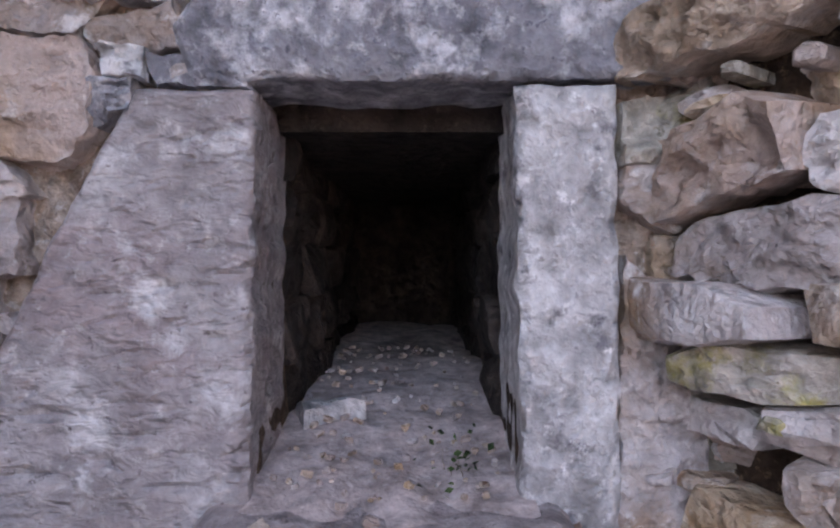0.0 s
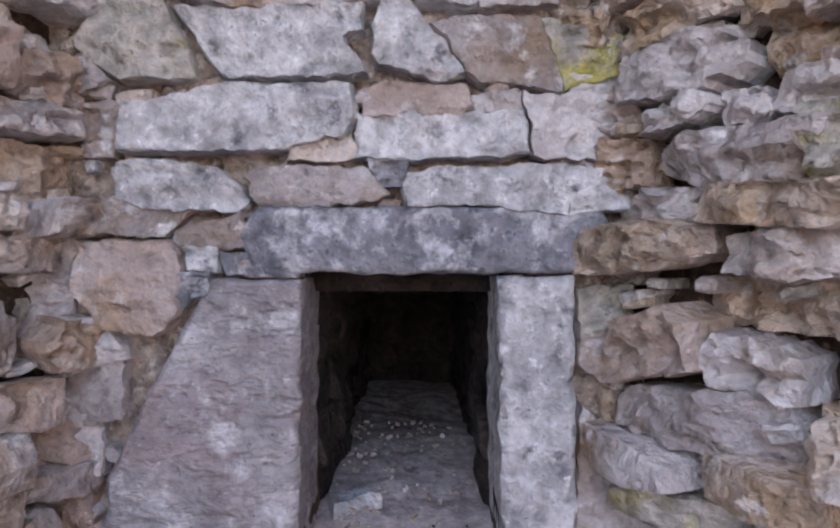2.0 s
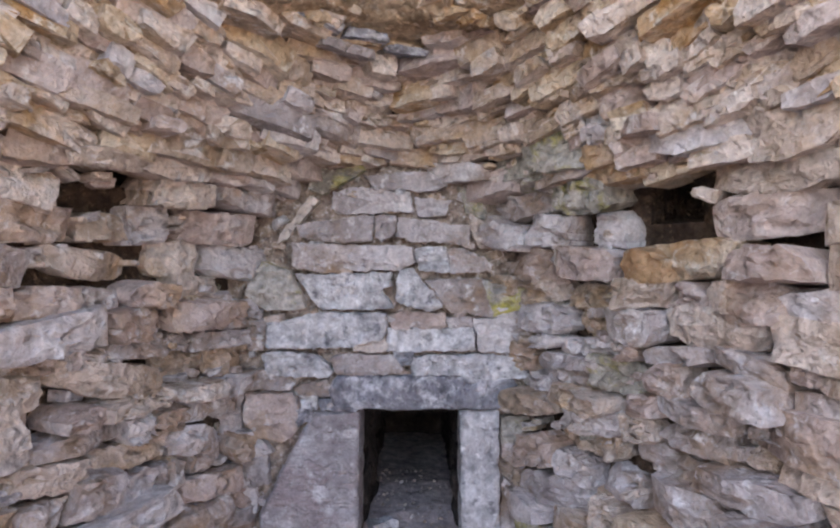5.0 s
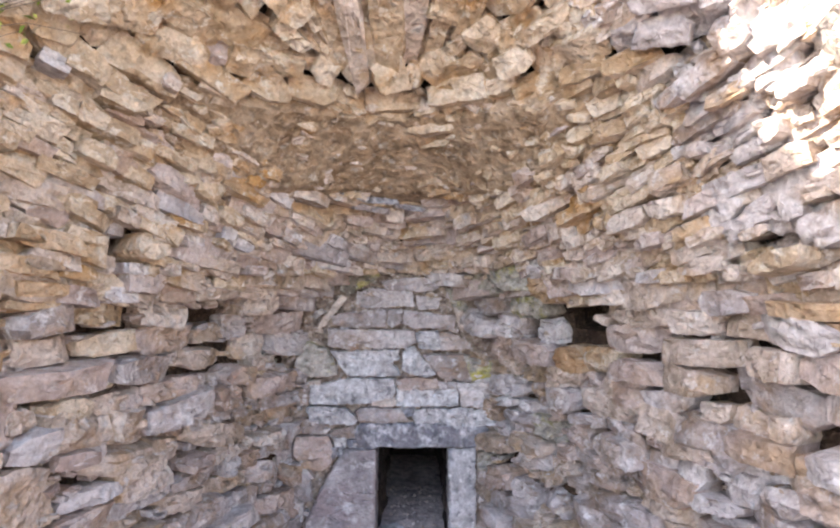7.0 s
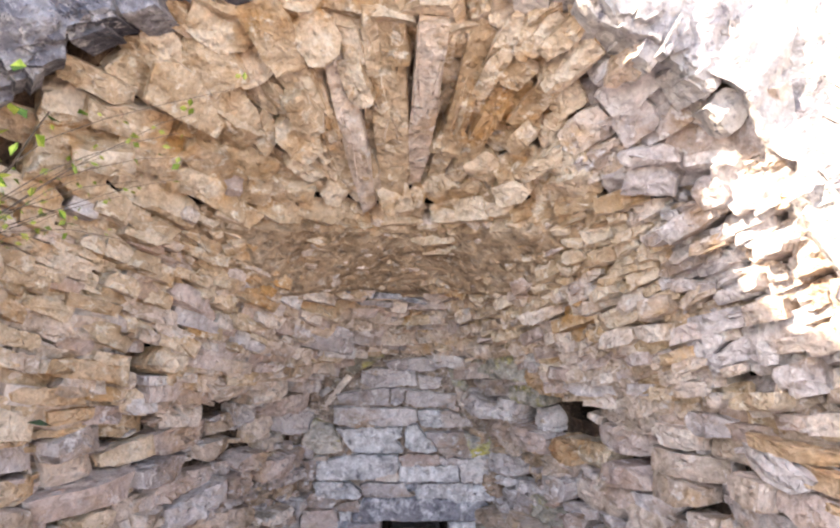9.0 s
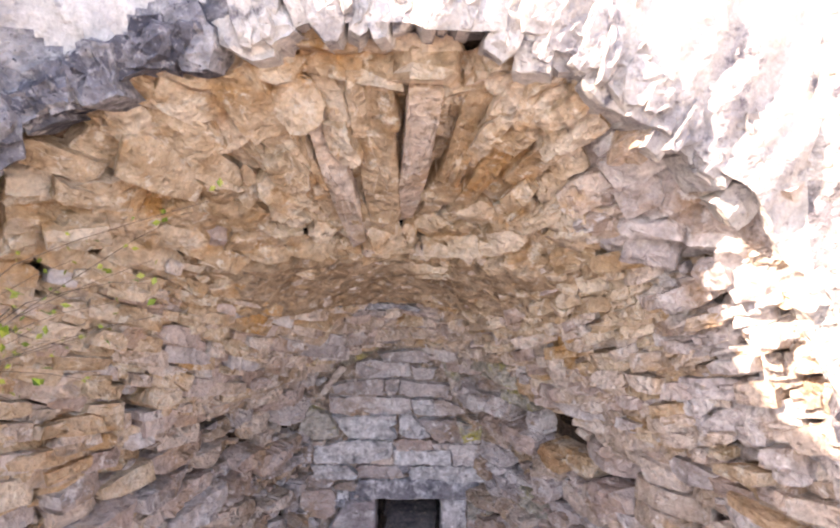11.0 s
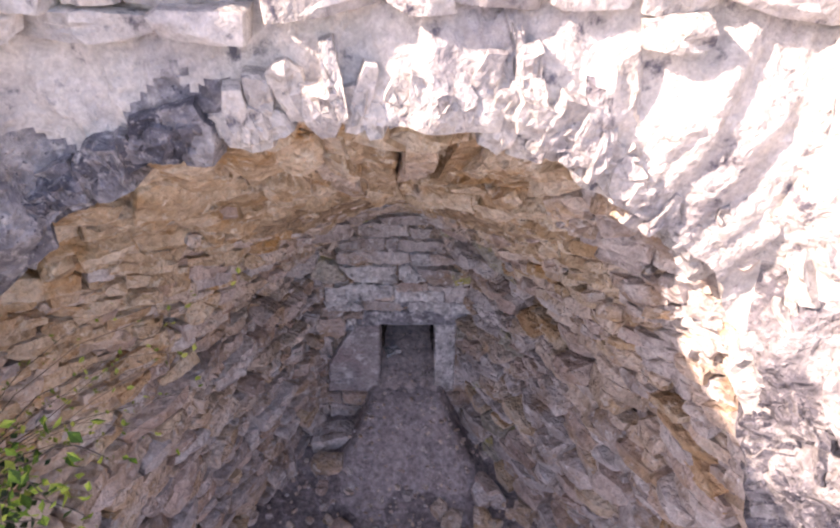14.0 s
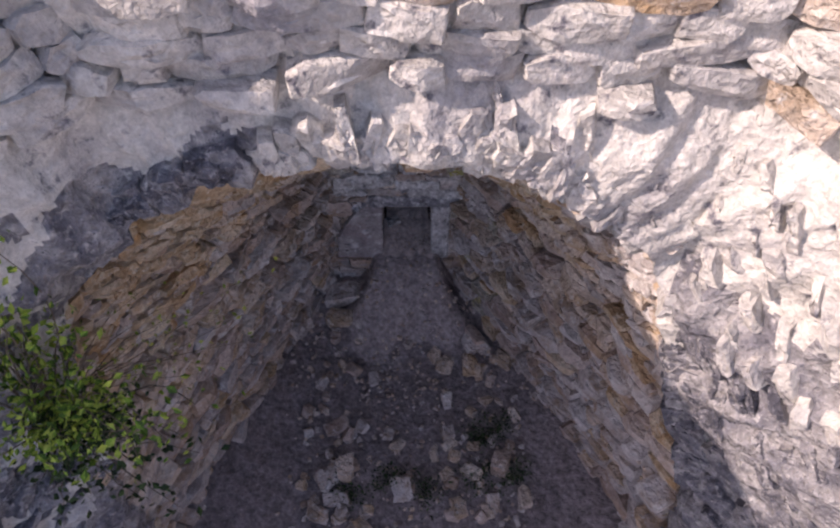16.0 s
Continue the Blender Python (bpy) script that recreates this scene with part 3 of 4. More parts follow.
def wall_stone(pts, kind, front=0.0, rough=0.020, label="", step=0.022, bevel=0.5, grain=0.008, deep=0.16):
    """One block of the end wall, from its corners (x, z)."""
    cx, cz = sum(p[0] for p in pts) / len(pts), sum(p[1] for p in pts) / len(pts)
    if grain < 0.01 and deep < 0.4:
        pts = [(x + 0.012 * (1 if x > cx else -1), z + 0.012 * (1 if z > cz else -1)) for x, z in pts]
    fine = []
    for (xa, za), (xb, zb) in zip(pts, pts[1:] + pts[:1]):
        n_sub = max(2, round(math.hypot(xb - xa, zb - za) / step))
        for k in range(n_sub):
            f = k / n_sub
            x, z = xa + (xb - xa) * f, za + (zb - za) * f
            q = Vector((x, z, 0))
            fine.append((-x - 0.014 * noise.noise(q * 8 + Vector((0, 0, 5))) - 0.014 * noise.noise(q * 24), z + 0.014 * noise.noise(q * 8 + Vector((0, 0, 9))) + 0.014 * noise.noise(q * 24 + Vector((0, 0, 4)))))
    levels = max(6, min(26, round(0.5 * max(max(p[0] for p in fine) - min(p[0] for p in fine), max(p[1] for p in fine) - min(p[1] for p in fine)) / 0.022)))
    bm = bmesh.new()
    stone(bm, fine, facing((0, END, 0), (0, -1, 0)), front, deep, rng, rough, [1.0, 0.97] + [0.93 * (1 - k / levels) for k in range(levels)], bevel, lean=0.03, grain=grain, facets=0)
    bmesh.ops.recalc_face_normals(bm, faces=bm.faces)
    part("stone", bm, WALL_MATS[kind], end_wall, label, 50)


def block(x0, x1, z0, z1, kind, front=0.0, label=""):
    j = lambda: rng.uniform(-0.02, 0.02)
    wall_stone([(x0 + j(), z0 + j()), (x1 + j(), z0 + j()), (x1 + j(), z1 + j()), (x0 + j(), z1 + j())], kind, front, label=label)


# jambs and lintel
def edge_at(edge, z):
    for (xa, za), (xb, zb) in zip(edge, edge[1:]):
        if za <= z <= zb:
            return xa + (xb - xa) * (z - za) / (zb - za)
    return edge[-1][0]


def dressed_slab(left, right, front, deep, kind, label, gouge=0.0, nx=34, nz=72):
    """A dressed slab between two edges that climb the wall, its face dented by the mason's tool."""
    bm = bmesh.new()
    z0, z1 = left[0][1], left[-1][1]
    rows = []
    for j in range(nz + 1):
        v = j / nz
        z = z0 + (z1 - z0) * v
        xa, xb = edge_at(left, z), edge_at(right, z)
        row = []
        for i in range(nx + 1):
            u = i / nx
            x = xa + (xb - xa) * u
            q = Vector((x, z, 0))
            rim = max(0.0, 1 - min(u * (xb - xa), (1 - u) * (xb - xa), v * (z1 - z0), (1 - v) * (z1 - z0)) / 0.028)
            y = 0.010 * noise.noise(q * 3) + 0.007 * noise.noise(q * 16) + 0.004 * noise.noise(q * 45) + 0.022 * rim ** 2
            y += gouge * max(0.0, noise.noise(Vector((x * 8 + z * 2, z * 26, 3.0))) - 0.12) * min(1, max(0.15, (1.45 - z) / 0.3))
            wob = 0.012 if rim > 0 else 0.0
            row.append(bm.verts.new((x + wob * noise.noise(q * 11), END - front + y, z + wob * noise.noise(q * 11 + Vector((4, 4, 4))))))
        rows.append(row)
    for p, q in zip(rows, rows[1:]):
        for i in range(nx):
            bm.faces.new((p[i], p[i + 1], q[i + 1], q[i]))
    steps = 10
    loop = rows[0] + [r[-1] for r in rows[1:]] + rows[-1][-2::-1] + [r[0] for r in rows[-2:0:-1]]
    last = loop
    for k in range(1, steps + 1):
        nxt = []
        for v in loop:
            q = Vector((v.co.x * 9, v.co.z * 9, k * 0.7))
            nxt.append(bm.verts.new((v.co.x + 0.012 * noise.noise(q), v.co.y + deep * k / steps, v.co.z + 0.012 * noise.noise(q + Vector((7, 7, 7))))))
        for i in range(len(loop)):
            m = (i + 1) % len(loop)
            bm.faces.new((last[i], nxt[i], nxt[m], last[m]))
        last = nxt
    bmesh.ops.recalc_face_normals(bm, faces=bm.faces)
    part("stone", bm, WALL_MATS[kind], end_wall, label, 40)


dressed_slab([(-1.20, 0.42), (-1.15, 0.95), (-1.00, 1.28), (-0.77, 1.68)], [(-0.47, 0.42), (-0.45, 1.68)], 0.02, 0.42, "t", "large dressed grey jamb slab with tool marks", 0.05)
dressed_slab([(0.28, 0.42), (0.27, 1.1), (0.26, 1.685)], [(0.55, 0.42), (0.54, 1.1), (0.53, 1.685)], 0.02, 0.42, "l", "pale limewashed jamb slab", 0.010, 18)
dressed_slab([(-0.62, 1.70), (-0.68, 1.85), (-0.60, 1.94)], [(0.69, 1.70), (0.71, 1.80), (0.62, 1.94)], 0.03, 0.42, "b", "dark blue-grey lintel with lime streaks", 0.012, 64, 20)
wall_stone([(0.57, 1.22), (0.55, 0.42), (0.80, 0.42), (0.77, 0.80), (0.66, 1.12)], "g", 0.0, 0.014, "rough grey stone beside the jamb")
# courses above the lintel, their corners across and up the wall
wall_stone([(-0.89, 1.84), (-0.68, 1.91), (-0.64, 1.8), (-0.87, 1.79)], "g", 0.01)
wall_stone([(-0.74, 1.77), (-0.48, 1.74), (-0.47, 1.69), (-0.71, 1.7)], "b", 0.01)
wall_stone([(-0.86, 1.78), (-0.75, 1.78), (-0.76, 1.71), (-0.85, 1.72)], "l", 0.02)
wall_stone([(-1.39, 1.95), (-1.12, 1.97), (-0.86, 1.91), (-0.96, 1.84), (-1.28, 1.86)], "g", 0.0)
wall_stone([(-1.12, 2.08), (-1.01, 2.1), (-0.77, 2.08), (-0.64, 1.98), (-0.69, 1.93), (-0.96, 1.93), (-1.11, 1.98)], "l", 0.02)
wall_stone([(-0.65, 2.05), (-0.56, 2.08), (-0.21, 2.07), (-0.14, 1.99), (-0.21, 1.96), (-0.6, 1.95)], "g", 0.01)
wall_stone([(-0.09, 2.05), (0.06, 2.07), (0.43, 2.08), (0.75, 2.05), (0.73, 1.94), (0.49, 1.92), (0.21, 1.96), (-0.07, 1.95)], "l", 0.03)
wall_stone([(-0.21, 2.1), (-0.07, 2.1), (-0.08, 2.02), (-0.15, 2.02)], "b", 0.01)
wall_stone([(-1.24, 2.29), (-1.12, 2.31), (-1.1, 2.23), (-1.14, 2.11), (-1.23, 2.13)], "g", 0.0)
wall_stone([(-1.09, 2.29), (-0.73, 2.37), (-0.28, 2.37), (-0.26, 2.25), (-0.29, 2.21), (-0.52, 2.15), (-0.86, 2.14), (-1.09, 2.15)], "l", 0.04)
wall_stone([(-0.48, 2.15), (-0.28, 2.2), (-0.25, 2.13), (-0.34, 2.11), (-0.49, 2.12)], "u", 0.01)
wall_stone([(-0.25, 2.26), (0.34, 2.27), (0.35, 2.14), (0.21, 2.12), (-0.24, 2.12)], "l", 0.04)
wall_stone([(-0.24, 2.35), (-0.15, 2.38), (0.15, 2.37), (0.17, 2.29), (-0.22, 2.27)], "r", 0.01)
wall_stone([(0.18, 2.34), (0.33, 2.34), (0.34, 2.28), (0.19, 2.29)], "g", 0.01)
wall_stone([(0.35, 2.34), (0.64, 2.33), (0.83, 2.27), (0.8, 2.1), (0.39, 2.12)], "g", 0.03)
wall_stone([(0.82, 2.23), (0.92, 2.14), (0.91, 2.07), (0.82, 2.1)], "g", 0.0)
wall_stone([(-1.13, 2.73), (-0.96, 2.67), (-0.86, 2.5), (-0.85, 2.42), (-1.09, 2.4), (-1.25, 2.52)], "m", 0.02)
wall_stone([(-1.33, 2.45), (-1.23, 2.48), (-1.15, 2.41), (-1.26, 2.33), (-1.33, 2.38)], "g", 0.01)
wall_stone([(-0.9, 2.64), (-0.24, 2.65), (-0.23, 2.56), (-0.3, 2.53), (-0.22, 2.43), (-0.39, 2.41), (-0.71, 2.41), (-0.77, 2.47)], "l", 0.03)
wall_stone([(-0.14, 2.68), (-0.06, 2.68), (-0.0, 2.57), (0.14, 2.42), (-0.0, 2.4), (-0.18, 2.47), (-0.18, 2.56)], "l", 0.03)
wall_stone([(0.02, 2.6), (0.4, 2.61), (0.49, 2.36), (0.21, 2.4), (0.15, 2.44)], "g", 0.03)
wall_stone([(0.41, 2.6), (0.73, 2.54), (0.72, 2.43), (0.51, 2.36)], "y", 0.03)
wall_stone([(0.75, 2.5), (0.96, 2.64), (1.13, 2.69), (1.2, 2.6), (1.02, 2.48), (0.77, 2.36)], "y", 0.02)
wall_stone([(0.52, 2.4), (0.72, 2.42), (0.69, 2.34), (0.53, 2.35)], "g", 0.01)
wall_stone([(-1.24, 1.81), (-0.92, 1.81), (-0.89, 1.71), (-0.9, 1.56), (-0.99, 1.48), (-1.16, 1.5), (-1.25, 1.63)], "r", 0.04)
wall_stone([(-0.89, 1.69), (-0.79, 1.69), (-0.8, 1.63), (-0.88, 1.58)], "b", 0.02)
wall_stone([(-1.31, 1.54), (-1.18, 1.51), (-1.07, 1.41), (-1.29, 1.33)], "g", 0.01)
wall_stone([(-1.42, 1.29), (-1.1, 1.4), (-1.1, 1.18), (-1.39, 1.13)], "g", 0.0)
wall_stone([(0.56, 1.63), (0.73, 1.65), (0.74, 1.5), (0.56, 1.48)], "m", 0.01)
wall_stone([(0.57, 1.46), (0.75, 1.48), (0.76, 1.33), (0.67, 1.29), (0.56, 1.37)], "g", 0.01)
wall_stone([(0.73, 1.82), (0.86, 1.85), (1.09, 1.91), (1.21, 1.82), (1.2, 1.74), (0.98, 1.7), (0.75, 1.67)], "u", 0.01)
wall_stone([(0.76, 2.04), (0.94, 2.07), (1.05, 2.0), (0.94, 1.91), (0.78, 1.89)], "m", 0.0)
wall_stone([(0.78, 1.63), (1.14, 1.67), (1.16, 1.5), (0.86, 1.52)], "u", 0.0)
wall_stone([(0.77, 1.48), (1.14, 1.48), (1.05, 1.33), (0.79, 1.31)], "u", 0.0)
wall_stone([(0.67, 1.24), (1.01, 1.26), (1.07, 1.07), (0.71, 1.11)], "g", 0.0)
wall_stone([(-0.92, 2.86), (-0.08, 2.84), (-0.06, 2.75), (-0.17, 2.69), (-0.71, 2.67), (-0.92, 2.72)], "g", 0.02)
wall_stone([(-0.05, 2.83), (0.16, 2.84), (0.18, 2.68), (-0.03, 2.69)], "l", 0.02)
wall_stone([(0.19, 2.83), (0.28, 2.83), (0.49, 2.74), (0.48, 2.68), (0.2, 2.67)], "g", 0.01)
wall_stone([(-0.89, 2.98), (-0.71, 3.02), (-0.36, 3.06), (-0.38, 2.9), (-0.62, 2.88), (-0.86, 2.92)], "g", 0.01)
wall_stone([(-0.33, 3.05), (-0.2, 3.05), (-0.21, 2.95), (-0.29, 2.89), (-0.34, 2.93)], "g", 0.02)
wall_stone([(-0.17, 3.04), (0.01, 3.02), (0.33, 2.98), (0.31, 2.87), (-0.11, 2.9), (-0.18, 2.93)], "g", 0.01)
wall_stone([(-0.64, 3.22), (-0.44, 3.26), (-0.11, 3.22), (-0.08, 3.11), (-0.53, 3.08), (-0.65, 3.13)], "g", 0.0)
wall_stone([(-0.06, 3.19), (0.19, 3.16), (0.15, 3.07), (-0.02, 3.07)], "g", 0.0)
wall_stone([(-0.41, 3.34), (0.01, 3.37), (0.16, 3.29), (0.07, 3.25), (-0.35, 3.26)], "g", 0.0)
wall_stone([(-0.77, 3.38), (-0.44, 3.43), (-0.43, 3.37), (-0.71, 3.22), (-0.8, 3.26)], "m", 0.0)
wall_stone([(-0.82, 3.2), (-0.76, 3.17), (-0.95, 2.9), (-1.04, 2.88)], "u", 0.0)
wall_stone([(0.34, 3.08), (0.49, 2.96), (0.57, 2.84), (0.41, 2.84), (0.34, 2.96)], "u", -0.01)
wall_stone([(0.25, 3.27), (0.37, 3.19), (0.49, 3.02), (0.31, 3.11)], "m", -0.01)
wall_stone([(-0.59, 3.54), (-0.29, 3.55), (-0.28, 3.44), (-0.56, 3.44)], "u", 0.0)
wall_stone([(-0.26, 3.55), (0.1, 3.54), (0.13, 3.42), (-0.23, 3.44)], "u", 0.0)
# rubble beside the jambs
for x0, x1, z0, z1, k, f in (
    (-1.40, -1.17, 0.98, 1.28, "g", 0.0), (-1.44, -1.29, 1.52, 1.84, "g", 0.0), (-1.45, -1.20, 0.70, 0.97, "r", 0.0), (-1.5, -1.22, 0.40, 0.68, "g", 0.0), (0.79, 1.1, 0.90, 1.10, "u", 0.0), (0.80, 1.1, 0.60, 0.88, "m", 0.0), (0.66, 0.80, 1.05, 1.26, "u", -0.02),
    (-1.45, -1.02, 0.16, 0.40, "g", 0.03), (-1.00, -0.55, 0.20, 0.40, "r", 0.05), (-1.50, -1.20, -0.12, 0.14, "g", 0.04), (-1.18, -0.72, -0.10, 0.17, "g", 0.06), (-0.70, -0.50, -0.05, 0.18, "u", 0.03),
    (0.32, 0.62, 0.16, 0.40, "g", 0.05), (0.64, 0.98, 0.12, 0.40, "r", 0.02), (0.40, 0.75, -0.12, 0.14, "g", 0.05), (0.78, 1.1, -0.15, 0.10, "g", 0.03)):
    block(x0, x1, z0, z1, k, f)

# rubble carried on into the corners, behind the side walls
for side in (-1, 1):
    z = -0.15
    while z < 2.9:
        h = rng.uniform(0.16, 0.27)
        x0 = 1.08 if side > 0 else 1.46
        while x0 < 1.9:
            w = rng.uniform(0.2, 0.4)
            block(min(side * x0, side * (x0 + w)), max(side * x0, side * (x0 + w)), z, z + h, rng.choice("ggrum"), rng.uniform(-0.03, 0.03))
            x0 += w
        z += h
# small stones packed into the joints
for k in range(170):
    x, z = rng.uniform(-1.4, 1.1), rng.uniform(0.0, 3.5)
    if DOOR_L - 0.12 < x < DOOR_R + 0.12 and z < DOOR_TOP + 0.1 or z < 1.65 and -1.1 < x < 0.7:
        continue
    w, h = rng.uniform(0.05, 0.15), rng.uniform(0.03, 0.08)
    bm = bmesh.new()
    stone(bm, outline(w, h, 12, 0.12, rng), facing((x, END, z), (0, -1, 0)) @ pose(0, 0, 0, 0, rng.gauss(0, 25), 0), rng.uniform(-0.02, 0.012), 0.1, rng, 0.012, (1.0, 0.8, 0.4))
    part("chinking_stone", bm, rng.choice((GREY, BUFF, ROSE, LIMED)), end_wall)

# passage behind the doorway
passage = empty("wall_passage", "dark rubble-lined passage behind the doorway", "wall", "structure")
for side, x in ((1, DOOR_R), (-1, DOOR_L)):
    bm = bmesh.new()
    for k in range(7):
        zc = 0.40 + 0.19 * k + 0.09
        y = END + 0.10
        while y < 2.2:
            w = rng.uniform(0.2, 0.45)
            stone(bm, outline(w * 1.2, 0.25, 14, 0.06, rng), facing((x + side * 0.05, y + w / 2, zc), (-side, 0, 0)), rng.uniform(-0.02, 0.02), 0.25, rng, 0.02)
            y += w
    # From y 2.2 on, dark colour stands in for the shade inside.
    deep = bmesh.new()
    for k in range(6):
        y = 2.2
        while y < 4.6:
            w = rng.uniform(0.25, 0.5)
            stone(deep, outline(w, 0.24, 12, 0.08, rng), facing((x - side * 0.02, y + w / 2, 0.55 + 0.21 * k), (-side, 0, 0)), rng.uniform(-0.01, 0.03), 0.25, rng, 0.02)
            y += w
    part("deep_lining", deep, SHADE_STONE, passage, "stones deep in the passage, coloured dark for its shade")
    part("lining", bm, ROSE if side > 0 else GREY, passage)
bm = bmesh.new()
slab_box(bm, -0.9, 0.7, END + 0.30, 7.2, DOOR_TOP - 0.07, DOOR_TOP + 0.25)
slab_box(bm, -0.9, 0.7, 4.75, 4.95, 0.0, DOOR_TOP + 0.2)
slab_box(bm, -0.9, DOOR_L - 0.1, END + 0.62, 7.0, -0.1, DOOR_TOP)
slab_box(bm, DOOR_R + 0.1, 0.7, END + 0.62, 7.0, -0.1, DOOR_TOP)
part("roof_slab", bm, SHADE_STONE, passage, "stone slabs closing the passage, coloured dark for its shade")

# ---- outer face round the broken mouth of the vault ----
facade = empty("wall_facade", "weathered pale rock face round the broken mouth of the vault", "wall", "structure")


def face_plan(s, z):
    """Plan of the outer face at height z: straight over the mouth, wings coming forward on both sides."""
    a, side = abs(s), 1 if s > 0 else -1
    zz = min(z, 5.9)
    a0 = max(1.9, half_width(zz, side) + XC * side - 0.1)
    y0 = front_at(zz, side) if zz < 5.9 else FRONT
    y0 = min(y0, FRONT - 0.10) - 0.02 - 0.02 * min(a, 1.9) ** 2 + 0.45 * min(0.5, max(0, z - 6.1))
    if a <= a0:
        return (s, y0, 0.0, -1.0)
    b = a - a0
    return (side * (a0 + 0.66 * b), y0 - 0.75 * b, -0.75 * side, -0.66)


def in_mouth(x, z, grow=0.0):
    if z > TOP + grow:
        return False
    side = 1 if x > XC else -1
    return abs(x - XC) < half_width(max(z - grow, -1), side) + grow


bm = bmesh.new()
NS, NZ = 560, 230
grid = {}
verts = {}
for i in range(NS + 1):
    s = -11.5 + 23.0 * i / NS
    for j in range(NZ + 1):
        # Unseen far wings: raised left to block the sun, lowered right for skylight.
        z = -1.0 + (8.55 + 1.35 * min(1, max(0, (-s - 2.6) / 3.0)) + 0.8 * min(1, max(0, (-s - 5.6) / 5.0)) - 2.6 * min(1, max(0, (s - 3.6) / 4.0))) * j / NZ
        x, y, nx, ny = face_plan(s, z)
        ang, rad = math.atan2(s - XC, z - 2.2) * 3.2, math.hypot(s - XC, z - 2.2)
        bulge = 0.14 * noise.noise(Vector((ang * 0.9, rad * 0.6, 2.0))) + 0.10 * noise.noise(Vector((ang * 3.4, rad * 0.9, 4.0))) + 0.07 * noise.noise(Vector((ang * 9, rad * 1.8, 6.0))) + 0.035 * noise.noise(Vector((ang * 22, rad * 4.0, 6.0)))
        grid[i, j] = (Vector((x, y, z)), Vector((nx, ny, 0)) * bulge, s)


def fv(i, j):
    if (i, j) not in verts:
        verts[i, j] = bm.verts.new(grid[i, j][0] + grid[i, j][1])
    return verts[i, j]


for i in range(NS):
    for j in range(NZ):
        q, n, s = grid[i, j]
        if abs(s) < 3.6 and in_mouth(q.x, q.z + 0.02, -0.03 + 0.05 * noise.noise(q * 4)):
            continue
        f = bm.faces.new((fv(i, j), fv(i + 1, j), fv(i + 1, j + 1), fv(i, j + 1)))
        lichen_and_shade = 0.9 * noise.noise(Vector((q.x * 1.6, q.z * 0.9, 8.0))) + 0.5 * noise.noise(Vector((q.x * 5, q.z * 2.5, 3.0)))
        # Left rim is lichen; low on both wings the dark partly paints shade.
        lichen_and_shade += 0.5 - 1.1 * max(0.0, q.x + 1.25) if q.x < -0.3 and 4.2 < q.z and in_mouth(q.x, q.z, 0.24 + 0.4 * noise.noise(q * 1.5)) else -0.6 if q.x < -0.5 and q.z > 5.2 else 1.45 - 1.3 * max(0, q.z - 4.5) if q.x > 1.9 and q.z < 5.3 else 0.4 if q.x < -2 else -0.35
        f.material_index = 1 if lichen_and_shade + rng.uniform(-0.04, 0.04) > 0.22 else 0
rim = [v for v in bm.verts if v.is_boundary and abs(v.co.x) < 3.2 and 0.0 < v.co.z < TOP + 0.2]
for k in range(2):
    moved = {}
    for v in rim:
        near = [e.other_vert(v).co for e in v.link_edges if e.is_boundary]
        moved[v] = v.co * 0.4 + sum(near, Vector()) * (0.6 / len(near))
    for v, co in moved.items():
        v.co = co
edges = [e for e in bm.edges if e.is_boundary and all(v in moved for v in e.verts)]
made = bmesh.ops.extrude_edge_only(bm, edges=edges)
for v in [g for g in made["geom"] if isinstance(g, bmesh.types.BMVert)]:
    v.co += Vector((0.05 * noise.noise(v.co * 6), 0.16 + 0.12 * noise.noise(v.co * 5), 0.06 + 0.06 * noise.noise(v.co * 7)))
part("rock_face", bm, [PALE, LICHEN_SHADE, BUFF], facade, "", 50)

# courses of long slabs above the mouth
for zc, h in ((6.52, 0.12), (6.66, 0.15), (6.82, 0.14), (6.98, 0.17), (7.16, 0.18), (7.34, 0.16)):
    s = -3.9
    while s < 3.9:
        w = rng.uniform(0.22, 0.7)
        sm = s + w / 2
        s += w
        if zc < 6.6 and (abs(sm) < 0.9 or rng.random() < 0.4):
            continue
        x, y, nx, ny = face_plan(sm, zc)
        bm = bmesh.new()
        stone(bm, outline(w * 1.06, h * 1.22, 18, 0.06, rng), facing((x, y, zc + 0.02 * rng.uniform(-1, 1)), (nx, ny)) @ pose(0, 0, 0, 0, rng.gauss(0, 4), rng.gauss(0, 6)), rng.uniform(0.09, 0.2), 0.3, rng, 0.022, grain=0.004, facets=3)
        part("slab", bm, BUFF if rng.random() < 0.04 else PALE, facade)


def rock_at(x, z):
    """Dark lichen rock beside the mouth, doubling as painted shade low down, pale stone elsewhere."""
    lichen_and_shade = noise.noise(Vector((x * 0.9, z * 0.9, 8.0))) + (0.8 if x < -0.9 and z < 6.1 else 1.1 if x > 2.1 and z < 4.7 else -0.25)
    if lichen_and_shade > rng.uniform(0.2, 0.6):
        return LICHEN_SHADE
    return PALE


